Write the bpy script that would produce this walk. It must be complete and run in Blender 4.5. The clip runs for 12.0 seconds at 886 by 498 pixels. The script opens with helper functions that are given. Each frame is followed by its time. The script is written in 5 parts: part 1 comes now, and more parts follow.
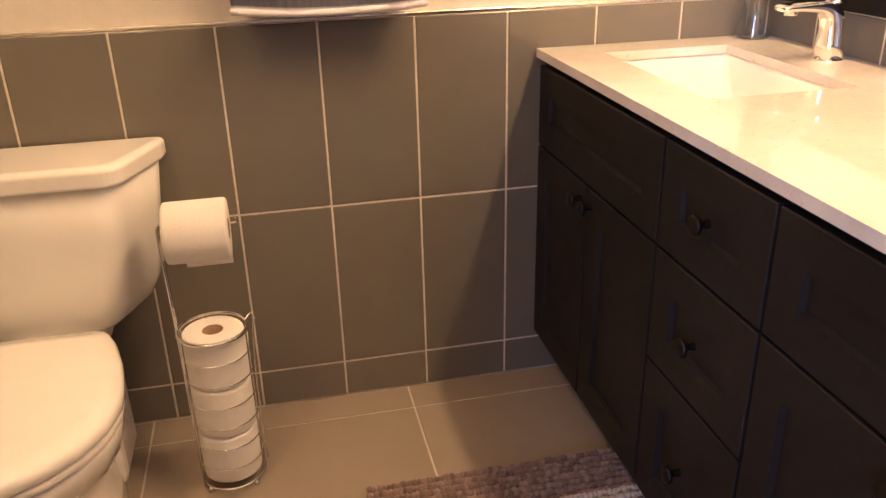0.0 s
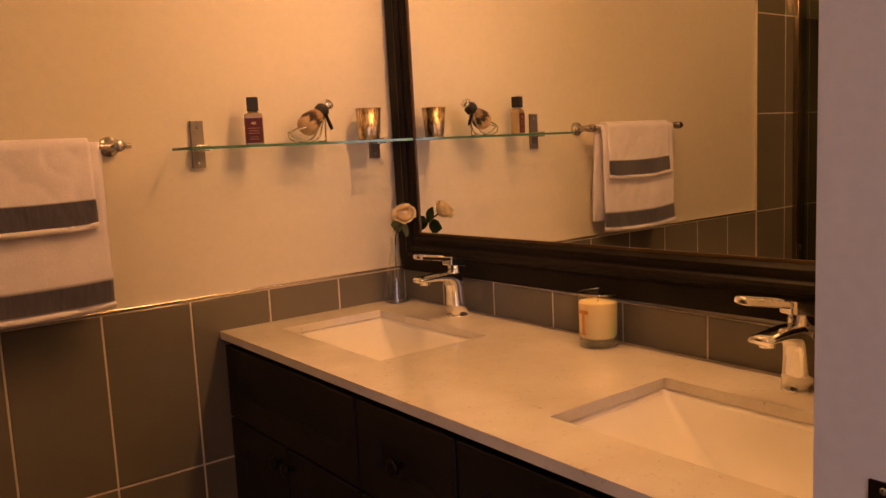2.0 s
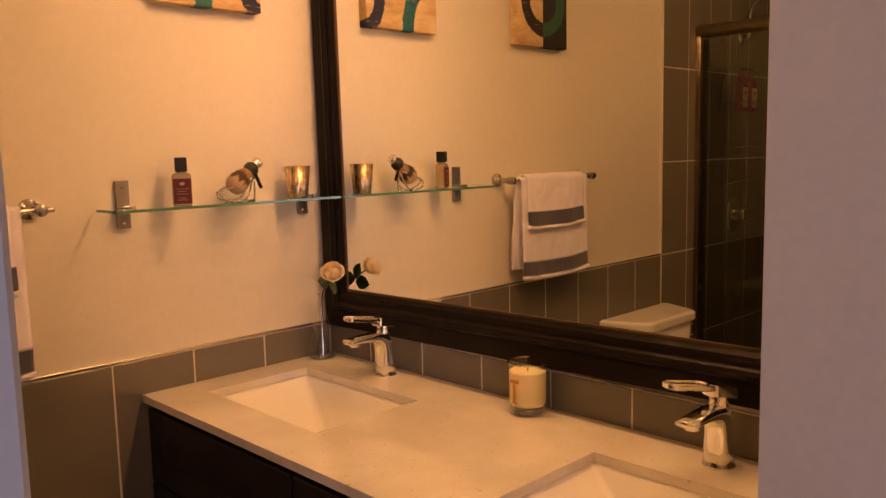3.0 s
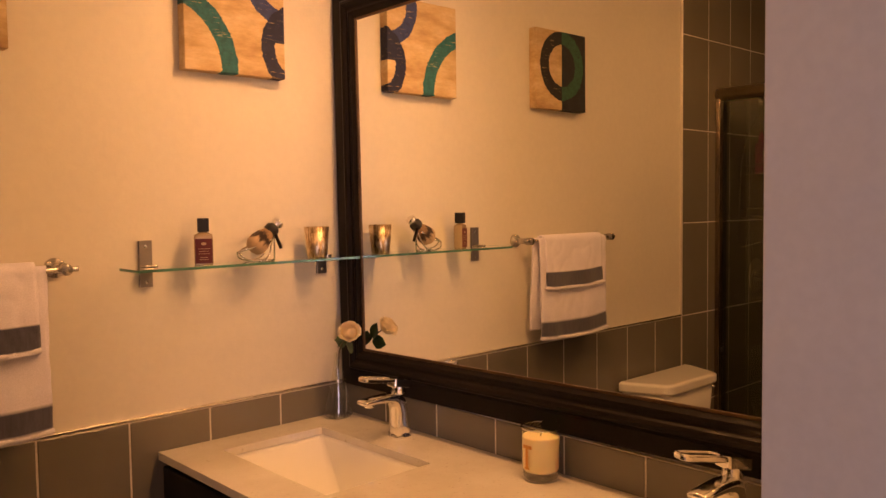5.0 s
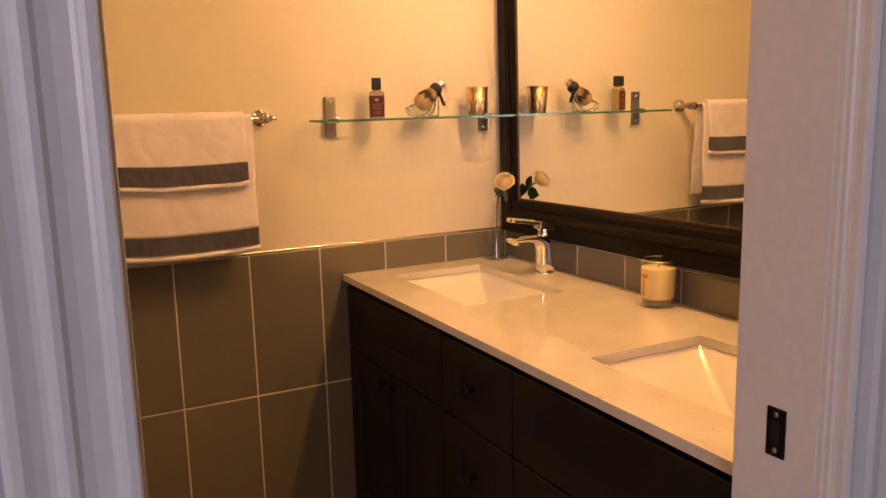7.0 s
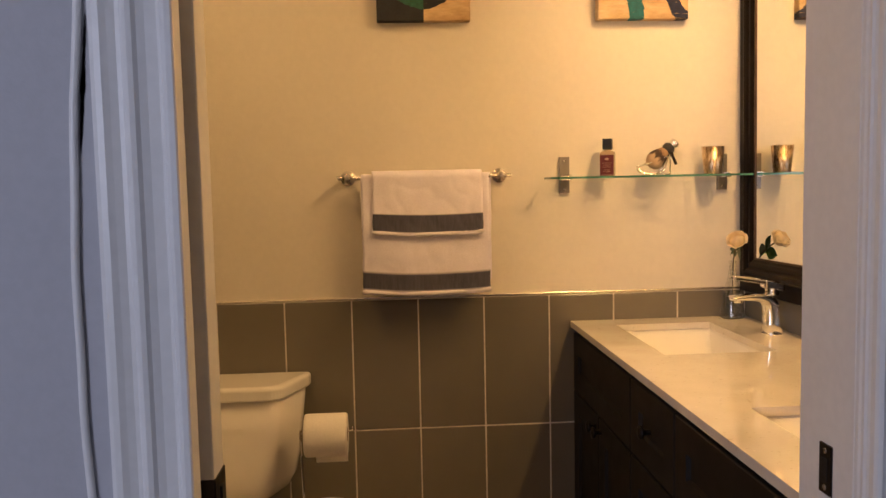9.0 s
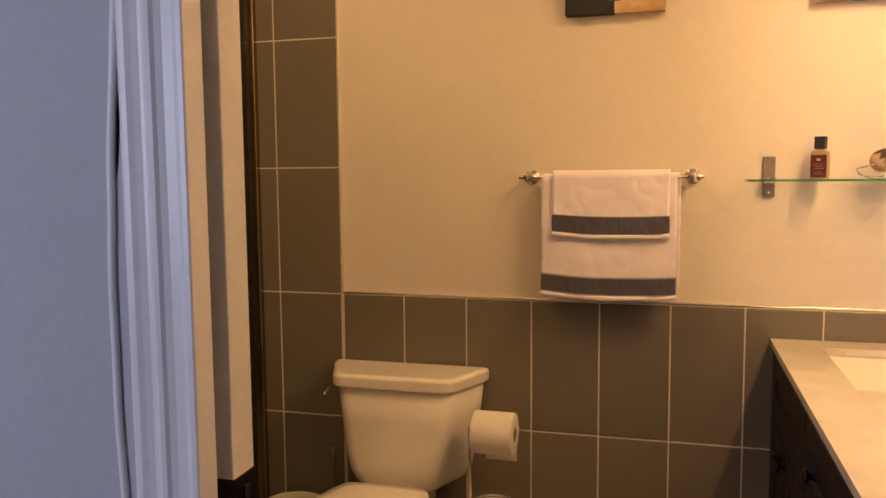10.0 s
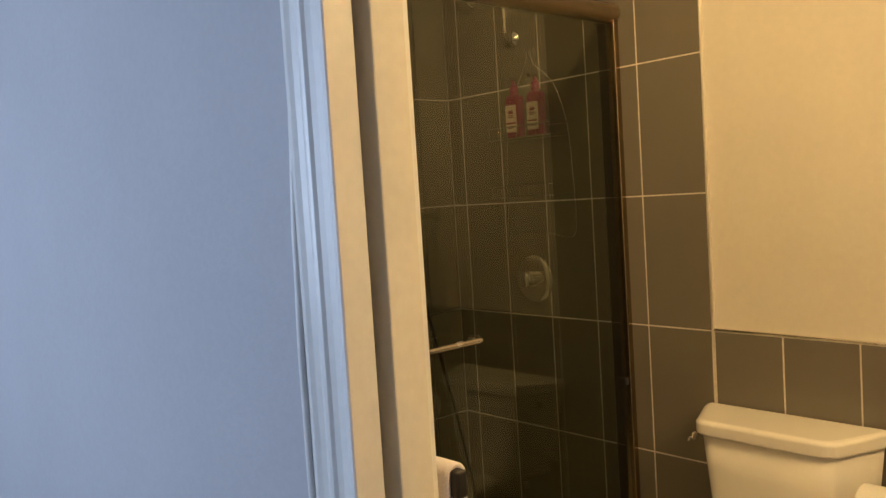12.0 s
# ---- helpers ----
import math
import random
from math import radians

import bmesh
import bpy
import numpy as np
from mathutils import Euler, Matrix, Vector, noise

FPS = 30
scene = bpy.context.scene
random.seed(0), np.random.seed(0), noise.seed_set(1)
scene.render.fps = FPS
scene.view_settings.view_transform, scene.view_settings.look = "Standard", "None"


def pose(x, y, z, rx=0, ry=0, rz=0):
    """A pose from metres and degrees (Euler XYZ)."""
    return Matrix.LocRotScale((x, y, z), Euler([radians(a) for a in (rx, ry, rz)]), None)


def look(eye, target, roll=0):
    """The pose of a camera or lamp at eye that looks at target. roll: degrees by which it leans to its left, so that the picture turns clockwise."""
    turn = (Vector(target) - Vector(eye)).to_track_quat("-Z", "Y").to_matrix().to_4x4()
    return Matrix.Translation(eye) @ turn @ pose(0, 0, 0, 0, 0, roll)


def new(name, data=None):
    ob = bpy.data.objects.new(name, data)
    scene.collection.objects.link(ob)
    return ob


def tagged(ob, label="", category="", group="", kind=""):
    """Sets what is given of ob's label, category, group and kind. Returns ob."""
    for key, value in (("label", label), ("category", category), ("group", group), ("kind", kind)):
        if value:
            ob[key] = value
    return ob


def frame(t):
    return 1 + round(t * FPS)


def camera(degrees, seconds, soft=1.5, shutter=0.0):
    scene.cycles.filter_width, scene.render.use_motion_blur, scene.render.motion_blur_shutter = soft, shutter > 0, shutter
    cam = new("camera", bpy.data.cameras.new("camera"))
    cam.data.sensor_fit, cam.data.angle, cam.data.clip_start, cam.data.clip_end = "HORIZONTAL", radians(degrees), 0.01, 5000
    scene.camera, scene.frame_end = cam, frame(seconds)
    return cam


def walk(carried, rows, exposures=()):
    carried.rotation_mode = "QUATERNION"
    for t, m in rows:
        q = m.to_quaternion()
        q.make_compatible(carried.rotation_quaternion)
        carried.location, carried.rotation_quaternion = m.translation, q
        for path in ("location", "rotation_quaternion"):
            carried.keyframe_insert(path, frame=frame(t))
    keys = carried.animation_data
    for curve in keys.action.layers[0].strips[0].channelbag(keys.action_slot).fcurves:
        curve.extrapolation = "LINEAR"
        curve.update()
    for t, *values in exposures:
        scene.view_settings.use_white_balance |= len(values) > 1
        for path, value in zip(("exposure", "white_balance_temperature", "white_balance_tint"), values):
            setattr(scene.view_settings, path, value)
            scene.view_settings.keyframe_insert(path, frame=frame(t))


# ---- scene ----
cam = camera(57.3, 12.0)
PATH = [
    (0, (-1.151, -1.735, 1.158), (-0.773, 0.053, 0.345), -1.4),
    (0.5, (-1.167, -1.815, 1.163), (-0.566, 0.005, 0.591), -1.2),
    (1, (-1.158, -1.888, 1.199), (-0.36, -0.098, 0.803), -1.9),
    (1.5, (-1.212, -1.901, 1.242), (-0.206, -0.192, 0.98), -1.5),
    (2, (-1.313, -1.892, 1.261), (-0.103, -0.32, 1.004), -2.7),
    (2.5, (-1.337, -1.881, 1.316), (-0.028, -0.389, 1.064), -2.7),
    (3, (-1.372, -1.86, 1.393), (0.023, -0.446, 1.154), -1.3),
    (3.5, (-1.381, -1.826, 1.43), (0.067, -0.458, 1.248), 0.2),
    (5.5, (-1.353, -1.972, 1.399), (-0.095, -0.42, 1.299), -0.9),
    (6, (-1.326, -2.12, 1.355), (-0.314, -0.405, 1.172), -0.2),
    (6.5, (-1.325, -2.2, 1.338), (-0.425, -0.432, 1.077), -0.7),
    (7, (-1.37, -2.214, 1.313), (-0.467, -0.463, 0.963), -1.4),
    (9, (-1.117, -2.49, 1.268), (-0.99, -0.5, 1.107), -1.2),
    (9.5, (-0.976, -2.448, 1.292), (-1.136, -0.455, 1.233), -1.0),
    (10, (-0.833, -2.43, 1.306), (-1.377, -0.515, 1.118), -0.5),
    (10.5, (-0.783, -2.425, 1.304), (-1.501, -0.575, 1.055), -2.2),
    (11, (-0.726, -2.334, 1.325), (-1.753, -0.631, 1.08), -1.7),
    (11.5, (-0.66, -2.207, 1.377), (-1.974, -0.714, 1.17), -3.0),
    (12, (-0.609, -2.174, 1.359), (-2.098, -0.845, 1.233), -3.6),
]
POSES = [(t, look(eye, target, roll)) for t, eye, target, roll in PATH]
walk(cam, POSES, [(0.0, 1.45, 4800, 24), (0.5, 1.2, 4700, 12), (1.0, 0.12, 6000, 32), (1.5, -0.2, 7000, 41), (2.5, -0.32, 7450, 45), (3.0, -0.2, 7000, 40), (3.5, 0.05, 6600, 33),
                  (5.5, -0.17, 7250, 44), (6.5, 0.08, 7080, 37), (7.0, 0.28, 6900, 30), (9.0, 0.27, 5850, 15), (9.5, 0.2, 5950, 18), (10.0, 0.41, 5850, 22), (10.5, 0.65, 5640, 18), (11.0, 0.86, 5380, 11), (12.0, 0.97, 5250, 1)])

# ---- world and lights ----
world = bpy.data.worlds.new("daylight")
scene.world = world
world.use_nodes = True
wn = world.node_tree
sky = wn.nodes.new("ShaderNodeTexSky")
sky.sky_type, sky.sun_disc, sky.sun_elevation, sky.sun_rotation = "NISHITA", False, radians(35), radians(120)
wn.nodes["Background"].inputs["Strength"].default_value = 0.1
wn.links.new(sky.outputs["Color"], wn.nodes["Background"].inputs["Color"])
LAMP_COLOUR, LAMP_POWER = (1.0, 0.56, 0.185), 300.0
# strength of the added fill dome; it evens out the vanity light's falloff
FILL_POWER = 35.0
WINDOW_COLOUR, WINDOW_POWER = (0.85, 0.86, 1.0), 25.0
win_data = bpy.data.lights.new("window_daylight", "AREA")
win_data.shape, win_data.size, win_data.size_y = "RECTANGLE", 1.3, 1.2
win_data.energy, win_data.color = WINDOW_POWER, WINDOW_COLOUR
win_light = new("window_daylight", win_data)
win_light.matrix_world = look((-2.75, -4.32, 1.5), (-2.2, 0.0, 1.3))

# ---- materials ----


class Mat:
    """A node material with a Principled shader and short ways to add texture to it."""

    def __init__(self, name, colour, rough=0.5, metal=0.0, **extra):
        self.m = bpy.data.materials.new(name)
        self.m.use_nodes = True
        self.t = self.m.node_tree
        self.b = self.t.nodes["Principled BSDF"]
        self.b.inputs["Base Color"].default_value = (*colour, 1)
        self.b.inputs["Roughness"].default_value = rough
        self.b.inputs["Metallic"].default_value = metal
        self.colour = colour
        for key, value in extra.items():
            self.b.inputs[key.replace("_", " ")].default_value = value
        self.height = None

    def node(self, kind, **values):
        n = self.t.nodes.new(kind)
        for key, value in values.items():
            n.inputs[key.replace("_", " ")].default_value = value
        return n

    def link(self, a, b):
        self.t.links.new(a, b)

    def coord(self, stretch=(1, 1, 1)):
        c = self.node("ShaderNodeTexCoord")
        mp = self.node("ShaderNodeMapping")
        mp.inputs["Scale"].default_value = stretch
        self.link(c.outputs["Object"], mp.inputs["Vector"])
        return mp.outputs["Vector"]

    def noise(self, scale, detail=3.0, rough=0.5, stretch=(1, 1, 1)):
        n = self.node("ShaderNodeTexNoise", Scale=scale, Detail=detail, Roughness=rough)
        self.link(self.coord(stretch), n.inputs["Vector"])
        return n.outputs["Fac"]

    def ramp(self, fac, stops):
        r = self.node("ShaderNodeValToRGB")
        e = r.color_ramp.elements
        e[0].position, e[0].color = stops[0][0], (*stops[0][1], 1)
        e[1].position, e[1].color = stops[-1][0], (*stops[-1][1], 1)
        for pos, col in stops[1:-1]:
            x = e.new(pos)
            x.color = (*col, 1)
        self.link(fac, r.inputs["Fac"])
        return r.outputs["Color"]

    def mix(self, fac, a, b, blend="MIX"):
        n = self.t.nodes.new("ShaderNodeMix")
        n.data_type, n.blend_type = "RGBA", blend
        for i, v in ((0, fac), (6, a), (7, b)):
            if isinstance(v, (int, float)):
                n.inputs[i].default_value = v
            elif isinstance(v, tuple):
                n.inputs[i].default_value = (*v, 1)
            else:
                self.link(v, n.inputs[i])
        return n.outputs[2]

    def math(self, op, a, b=0.0, clamp=False):
        n = self.t.nodes.new("ShaderNodeMath")
        n.operation, n.use_clamp = op, clamp
        for i, v in ((0, a), (1, b)):
            if isinstance(v, (int, float)):
                n.inputs[i].default_value = v
            else:
                self.link(v, n.inputs[i])
        return n.outputs[0]

    def remap(self, fac, a, b):
        n = self.node("ShaderNodeMapRange")
        n.inputs["To Min"].default_value, n.inputs["To Max"].default_value = a, b
        self.link(fac, n.inputs["Value"])
        return n.outputs["Result"]

    def set_colour(self, socket):
        self.link(socket, self.b.inputs["Base Color"])
        return self

    def vary(self, amount=0.12, scale=2.0, fine=40.0, fine_amount=0.05):
        c = self.colour
        lo, hi = tuple(v * (1 - amount) for v in c), tuple(min(1, v * (1 + amount)) for v in c)
        big = self.ramp(self.noise(scale, 4.0), [(0.3, lo), (0.7, hi)])
        g = 1 - fine_amount
        small = self.ramp(self.noise(fine, 3.0), [(0.35, (g, g, g)), (0.65, (1, 1, 1))])
        return self.set_colour(self.mix(1.0, big, small, "MULTIPLY"))

    def per_piece(self, amount=0.1):
        c = self.colour
        o = self.node("ShaderNodeObjectInfo")
        lo, hi = tuple(v * (1 - amount) for v in c), tuple(v * (1 + amount) for v in c)
        base = self.ramp(o.outputs["Random"], [(0.0, lo), (1.0, hi)])
        g = self.node("ShaderNodeNewGeometry")
        n = self.node("ShaderNodeTexNoise", Scale=3.0, Detail=6.0, Roughness=0.6)
        self.link(g.outputs["Position"], n.inputs["Vector"])
        cloud = self.ramp(n.outputs["Fac"], [(0.2, (0.93, 0.93, 0.93)), (0.8, (1.06, 1.06, 1.06))])
        return self.set_colour(self.mix(1.0, base, cloud, "MULTIPLY"))

    def bump(self, scale, strength=0.1, distance=0.002, detail=3.0, stretch=(1, 1, 1)):
        n = self.node("ShaderNodeBump", Strength=strength, Distance=distance)
        self.link(self.noise(scale, detail, 0.55, stretch), n.inputs["Height"])
        if self.height:
            self.link(self.height, n.inputs["Normal"])
        self.height = n.outputs["Normal"]
        self.link(self.height, self.b.inputs["Normal"])
        return self

    def gloss(self, lo, hi, scale=8.0):
        self.link(self.remap(self.noise(scale, 4.0), lo, hi), self.b.inputs["Roughness"])
        return self


PAINT = Mat("cream_wall_paint", (0.74, 0.69, 0.60), 0.45).vary(0.04, 1.5, 60, 0.03).bump(130, 0.28, 0.0015).bump(24, 0.12, 0.002).m
HALL = Mat("grey_hall_paint", (0.45, 0.45, 0.48), 0.6).vary(0.05, 1.5, 90, 0.04).bump(140, 0.3, 0.0015).m
TRIM = Mat("white_trim_paint", (0.80, 0.79, 0.77), 0.32).vary(0.04, 3, 70, 0.04).bump(60, 0.08, 0.001, stretch=(1, 1, 0.15)).m
DOORPAINT = Mat("white_door_paint", (0.76, 0.73, 0.66), 0.4).vary(0.05, 4, 60, 0.05).bump(50, 0.1, 0.001, stretch=(1, 1, 0.1)).m
CEIL = Mat("white_ceiling_paint", (0.8, 0.79, 0.76), 0.7).vary(0.03, 2, 50, 0.04).bump(90, 0.3, 0.002).m
TILE = Mat("taupe_glazed_tile", (0.170, 0.155, 0.124), 0.2).per_piece(0.05).gloss(0.16, 0.26, 5).bump(14, 0.03, 0.0008).m
GROUT = Mat("beige_grout", (0.70, 0.63, 0.53), 0.85).vary(0.12, 6, 150, 0.2).bump(300, 0.4, 0.001).m
FLOORTILE = Mat("beige_floor_tile", (0.31, 0.255, 0.195), 0.4).per_piece(0.1).gloss(0.32, 0.5, 6).bump(40, 0.12, 0.001, stretch=(0.2, 1, 1)).m
ESPRESSO = Mat("espresso_wood", (0.0165, 0.0135, 0.0115), 0.45, 0.0, Specular_IOR_Level=0.2).vary(0.25, 4, 60, 0.2).gloss(0.42, 0.56, 14).bump(30, 0.1, 0.0008, stretch=(1, 1, 0.1)).m
FRAMEWOOD = Mat("dark_stained_frame_wood", (0.010, 0.0076, 0.0062), 0.45, 0.0, Specular_IOR_Level=0.09).vary(0.25, 5, 50, 0.2).gloss(0.36, 0.52, 12).bump(40, 0.1, 0.0006, stretch=(1, 0.1, 0.3)).m
GILT = Mat("worn_brown_gilt_edge", (0.09, 0.05, 0.023), 0.4, 0.6).vary(0.3, 20, 200, 0.2).m
DARK = Mat("dark_hole_shade", (0.012, 0.010, 0.009), 0.7).vary(0.2, 8, 80, 0.2).m
PORCELAIN = Mat("white_porcelain", (0.87, 0.84, 0.78), 0.10, 0.0, Coat_Weight=0.5, Coat_Roughness=0.04).vary(0.02, 2, 20, 0.01).bump(5, 0.03, 0.002).m
CHROME = Mat("polished_chrome", (0.84, 0.82, 0.78), 0.12, 1.0).gloss(0.10, 0.15, 10).m
NICKEL = Mat("brushed_nickel", (0.52, 0.49, 0.45), 0.27, 1.0).gloss(0.25, 0.29, 12).m
STEEL = Mat("satin_grey_steel", (0.27, 0.25, 0.23), 0.45, 1.0).gloss(0.42, 0.48, 20).m
RIMSATIN = Mat("satin_edge_trim_metal", (0.88, 0.84, 0.76), 0.42, 1.0).gloss(0.38, 0.46, 20).m
WIRE = Mat("chromed_wire", (0.80, 0.79, 0.77), 0.1, 1.0).gloss(0.07, 0.12, 10).m
RIMMETAL = Mat("polished_edge_trim_metal", (0.86, 0.82, 0.74), 0.2, 1.0).gloss(0.16, 0.28, 20).m
# shower frame bronze, with its dark reflections put into the colour
BRONZE = Mat("shaded_bronze_metal", (0.40, 0.32, 0.22), 0.12, 1.0).vary(0.04, 3, 80, 0.03).gloss(0.10, 0.18, 30).m
# the same bronze for the header, its brighter lighting put into the colour
HEADERMETAL = Mat("lit_bronze_metal", (0.74, 0.63, 0.46), 0.3, 1.0).vary(0.04, 3, 80, 0.03).gloss(0.26, 0.36, 30).m
BLACKMETAL = Mat("oil_rubbed_black_metal", (0.018, 0.014, 0.012), 0.35, 0.7).gloss(0.25, 0.5, 60).m
TORN = Mat("torn_grey_paint_edge", (0.30, 0.29, 0.30), 0.8).vary(0.3, 60, 300, 0.3).m
BLACK = Mat("matte_black", (0.012, 0.012, 0.012), 0.5).gloss(0.4, 0.6, 40).m
MIRROR = Mat("mirror_silver", (0.93, 0.94, 0.90), 0.0, 1.0).m
RUBBER = Mat("black_rubber", (0.015, 0.015, 0.015), 0.6).m


def quartz():
    m = Mat("speckled_cream_quartz", (0.70, 0.655, 0.57), 0.14, 0.0, Coat_Weight=0.3, Coat_Roughness=0.05)
    base = m.ramp(m.noise(7, 6.0, 0.6), [(0.35, (0.66, 0.61, 0.52)), (0.65, (0.74, 0.70, 0.62))])
    v = m.node("ShaderNodeTexVoronoi", Scale=230.0)
    m.link(m.coord(), v.inputs["Vector"])
    specks = m.ramp(v.outputs["Color"], [(0.0, (0.72, 0.68, 0.6)), (0.12, (0.98, 0.98, 0.98)), (0.9, (1, 1, 1)), (1.0, (1.12, 1.12, 1.1))])
    chips = m.ramp(m.noise(60, 2.0), [(0.68, (1, 1, 1)), (0.76, (0.80, 0.77, 0.70))])
    return m.set_colour(m.mix(1.0, m.mix(1.0, base, specks, "MULTIPLY"), chips, "MULTIPLY")).gloss(0.02, 0.05, 20).m


QUARTZ = quartz()


def thin_glass(name, tint, gloss_rough=0.0, strength=1.0):
    """A pane: mostly clear, mirror-like at its own Fresnel."""
    m = Mat(name, tint)
    t = m.t
    clear = t.nodes.new("ShaderNodeBsdfTransparent")
    clear.inputs["Color"].default_value = (*tint, 1)
    shine = t.nodes.new("ShaderNodeBsdfGlossy")
    shine.inputs["Roughness"].default_value = gloss_rough
    shine.inputs["Color"].default_value = (1, 1, 1, 1)
    lw = t.nodes.new("ShaderNodeLayerWeight")
    lw.inputs["Blend"].default_value = 0.5
    grazing = m.math("ADD", m.math("MULTIPLY", m.math("POWER", lw.outputs["Facing"], 4.0), 0.9), 0.045)
    mx = t.nodes.new("ShaderNodeMixShader")
    m.link(m.math("MULTIPLY", grazing, strength, True), mx.inputs["Fac"])
    m.link(clear.outputs["BSDF"], mx.inputs[1])
    m.link(shine.outputs["BSDF"], mx.inputs[2])
    m.link(mx.outputs["Shader"], t.nodes["Material Output"].inputs["Surface"])
    return m.m


SHOWERGLASS = thin_glass("shower_pane_glass", (0.71, 0.735, 0.67), 0.0, 0.8)
CLEAR = thin_glass("clear_thin_glass", (0.97, 0.98, 0.96), 0.04, 1.3)
BASEGLASS = thin_glass("thick_clear_glass", (0.80, 0.82, 0.77), 0.03, 3.0)
RIMGLASS = thin_glass("bright_glass_rim", (0.80, 0.82, 0.77), 0.08, 7.0)
SHELFGLASS = thin_glass("shelf_glass_face", (0.80, 0.92, 0.86), 0.0, 1.2)
GREENEDGE = Mat("green_glass_edge", (0.10, 0.30, 0.22), 0.1, 0.0, Transmission_Weight=0.35).vary(0.2, 30, 200, 0.1).m


def emissive(name, colour, strength):
    m = Mat(name, colour, 0.4)
    m.b.inputs["Emission Color"].default_value = (*colour, 1)
    m.b.inputs["Emission Strength"].default_value = strength
    return m.m


BULB = emissive("frosted_bulb_glow", LAMP_COLOUR, LAMP_POWER)
DOME = emissive("fill_dome_glow", LAMP_COLOUR, FILL_POWER)


def towel_mat():
    m = Mat("white_terry_with_grey_stripes", (0.62, 0.55, 0.52), 0.95, 0.0, Sheen_Weight=0.4)
    c = m.node("ShaderNodeAttribute")
    c.attribute_name = "stripe"
    pile = m.ramp(m.noise(420, 2.0), [(0.3, (0.90, 0.90, 0.90)), (0.7, (1.04, 1.04, 1.04))])
    cloud = m.ramp(m.noise(14, 4.0), [(0.3, (0.78, 0.74, 0.86)), (0.7, (0.86, 0.82, 0.94))])
    grey = m.ramp(m.noise(160, 3.0, 0.6, (1, 1, 0.12)), [(0.3, (0.054, 0.054, 0.084)), (0.7, (0.080, 0.080, 0.120))])
    m.set_colour(m.mix(1.0, m.mix(c.outputs["Fac"], cloud, grey), pile, "MULTIPLY"))
    m.bump(420, 0.2, 0.001).bump(45, 0.2, 0.002)
    return m.m


TOWEL = towel_mat()
PLAIN_TOWEL = Mat("white_terry", (0.80, 0.76, 0.82), 0.95, 0.0, Sheen_Weight=0.4).vary(0.05, 12, 400, 0.15).bump(420, 0.7, 0.002).m


def chenille():
    m = Mat("brown_chenille_loops", (0.20, 0.13, 0.105), 0.95, 0.0, Sheen_Weight=0.3)
    i = m.node("ShaderNodeNewGeometry")
    col = m.ramp(i.outputs["Random Per Island"], [(0.0, (0.13, 0.085, 0.07)), (0.5, (0.21, 0.14, 0.115)), (1.0, (0.30, 0.215, 0.18))])
    return m.set_colour(col).bump(300, 0.6, 0.002).m


CHENILLE = chenille()
CHENILLE_WHITE = Mat("off_white_chenille", (0.55, 0.47, 0.40), 0.95, 0.0, Sheen_Weight=0.3).vary(0.1, 30, 300, 0.15).bump(300, 0.6, 0.002).m
PAPER = Mat("soft_toilet_paper", (0.80, 0.77, 0.72), 0.95).vary(0.03, 10, 200, 0.05).bump(220, 0.35, 0.001).m
CARD = Mat("brown_cardboard_tube", (0.24, 0.15, 0.08), 0.9).vary(0.1, 20, 200, 0.1).m
PLASTIC = Mat("white_plastic", (0.70, 0.67, 0.60), 0.4).vary(0.04, 6, 60, 0.03).m
LINER = Mat("crumpled_white_bin_liner", (0.70, 0.67, 0.60), 0.3, 0.0, Transmission_Weight=0.15).vary(0.06, 20, 90, 0.05).bump(35, 0.8, 0.01).m
WAX = Mat("cream_candle_wax", (0.95, 0.77, 0.40), 0.4, 0.0, Subsurface_Weight=0.25).vary(0.03, 10, 60, 0.02).m
LABEL_ORANGE = Mat("orange_print", (0.65, 0.30, 0.05), 0.5).vary(0.05, 60, 200, 0.05).m
MAROON = Mat("maroon_label_paper", (0.10, 0.008, 0.005), 0.5).vary(0.12, 60, 300, 0.1).m
LABEL_CREAM = Mat("cream_label_print", (0.42, 0.30, 0.20), 0.6).vary(0.05, 60, 300, 0.1).m
LOTION = Mat("pale_amber_lotion_in_bottle", (0.50, 0.38, 0.24), 0.12, 0.0, Transmission_Weight=0.25).vary(0.04, 20, 100, 0.03).m
PINKBOTTLE = Mat("magenta_bottle_plastic", (0.21, 0.012, 0.08), 0.25).vary(0.08, 20, 80, 0.05).m
PINKLABEL = Mat("pale_bottle_label", (0.62, 0.48, 0.40), 0.5).vary(0.05, 60, 200, 0.08).m


def petal_mat():
    """Thin petal: part of the light passes through it."""
    m = Mat("cream_rose_petal", (0.93, 0.83, 0.64), 0.6).vary(0.06, 60, 200, 0.05)
    through_it = m.node("ShaderNodeBsdfTranslucent")
    through_it.inputs["Color"].default_value = (0.95, 0.82, 0.58, 1)
    mx = m.node("ShaderNodeMixShader")
    mx.inputs["Fac"].default_value = 0.42
    m.link(m.b.outputs["BSDF"], mx.inputs[1])
    m.link(through_it.outputs["BSDF"], mx.inputs[2])
    m.link(mx.outputs["Shader"], m.t.nodes["Material Output"].inputs["Surface"])
    return m.m


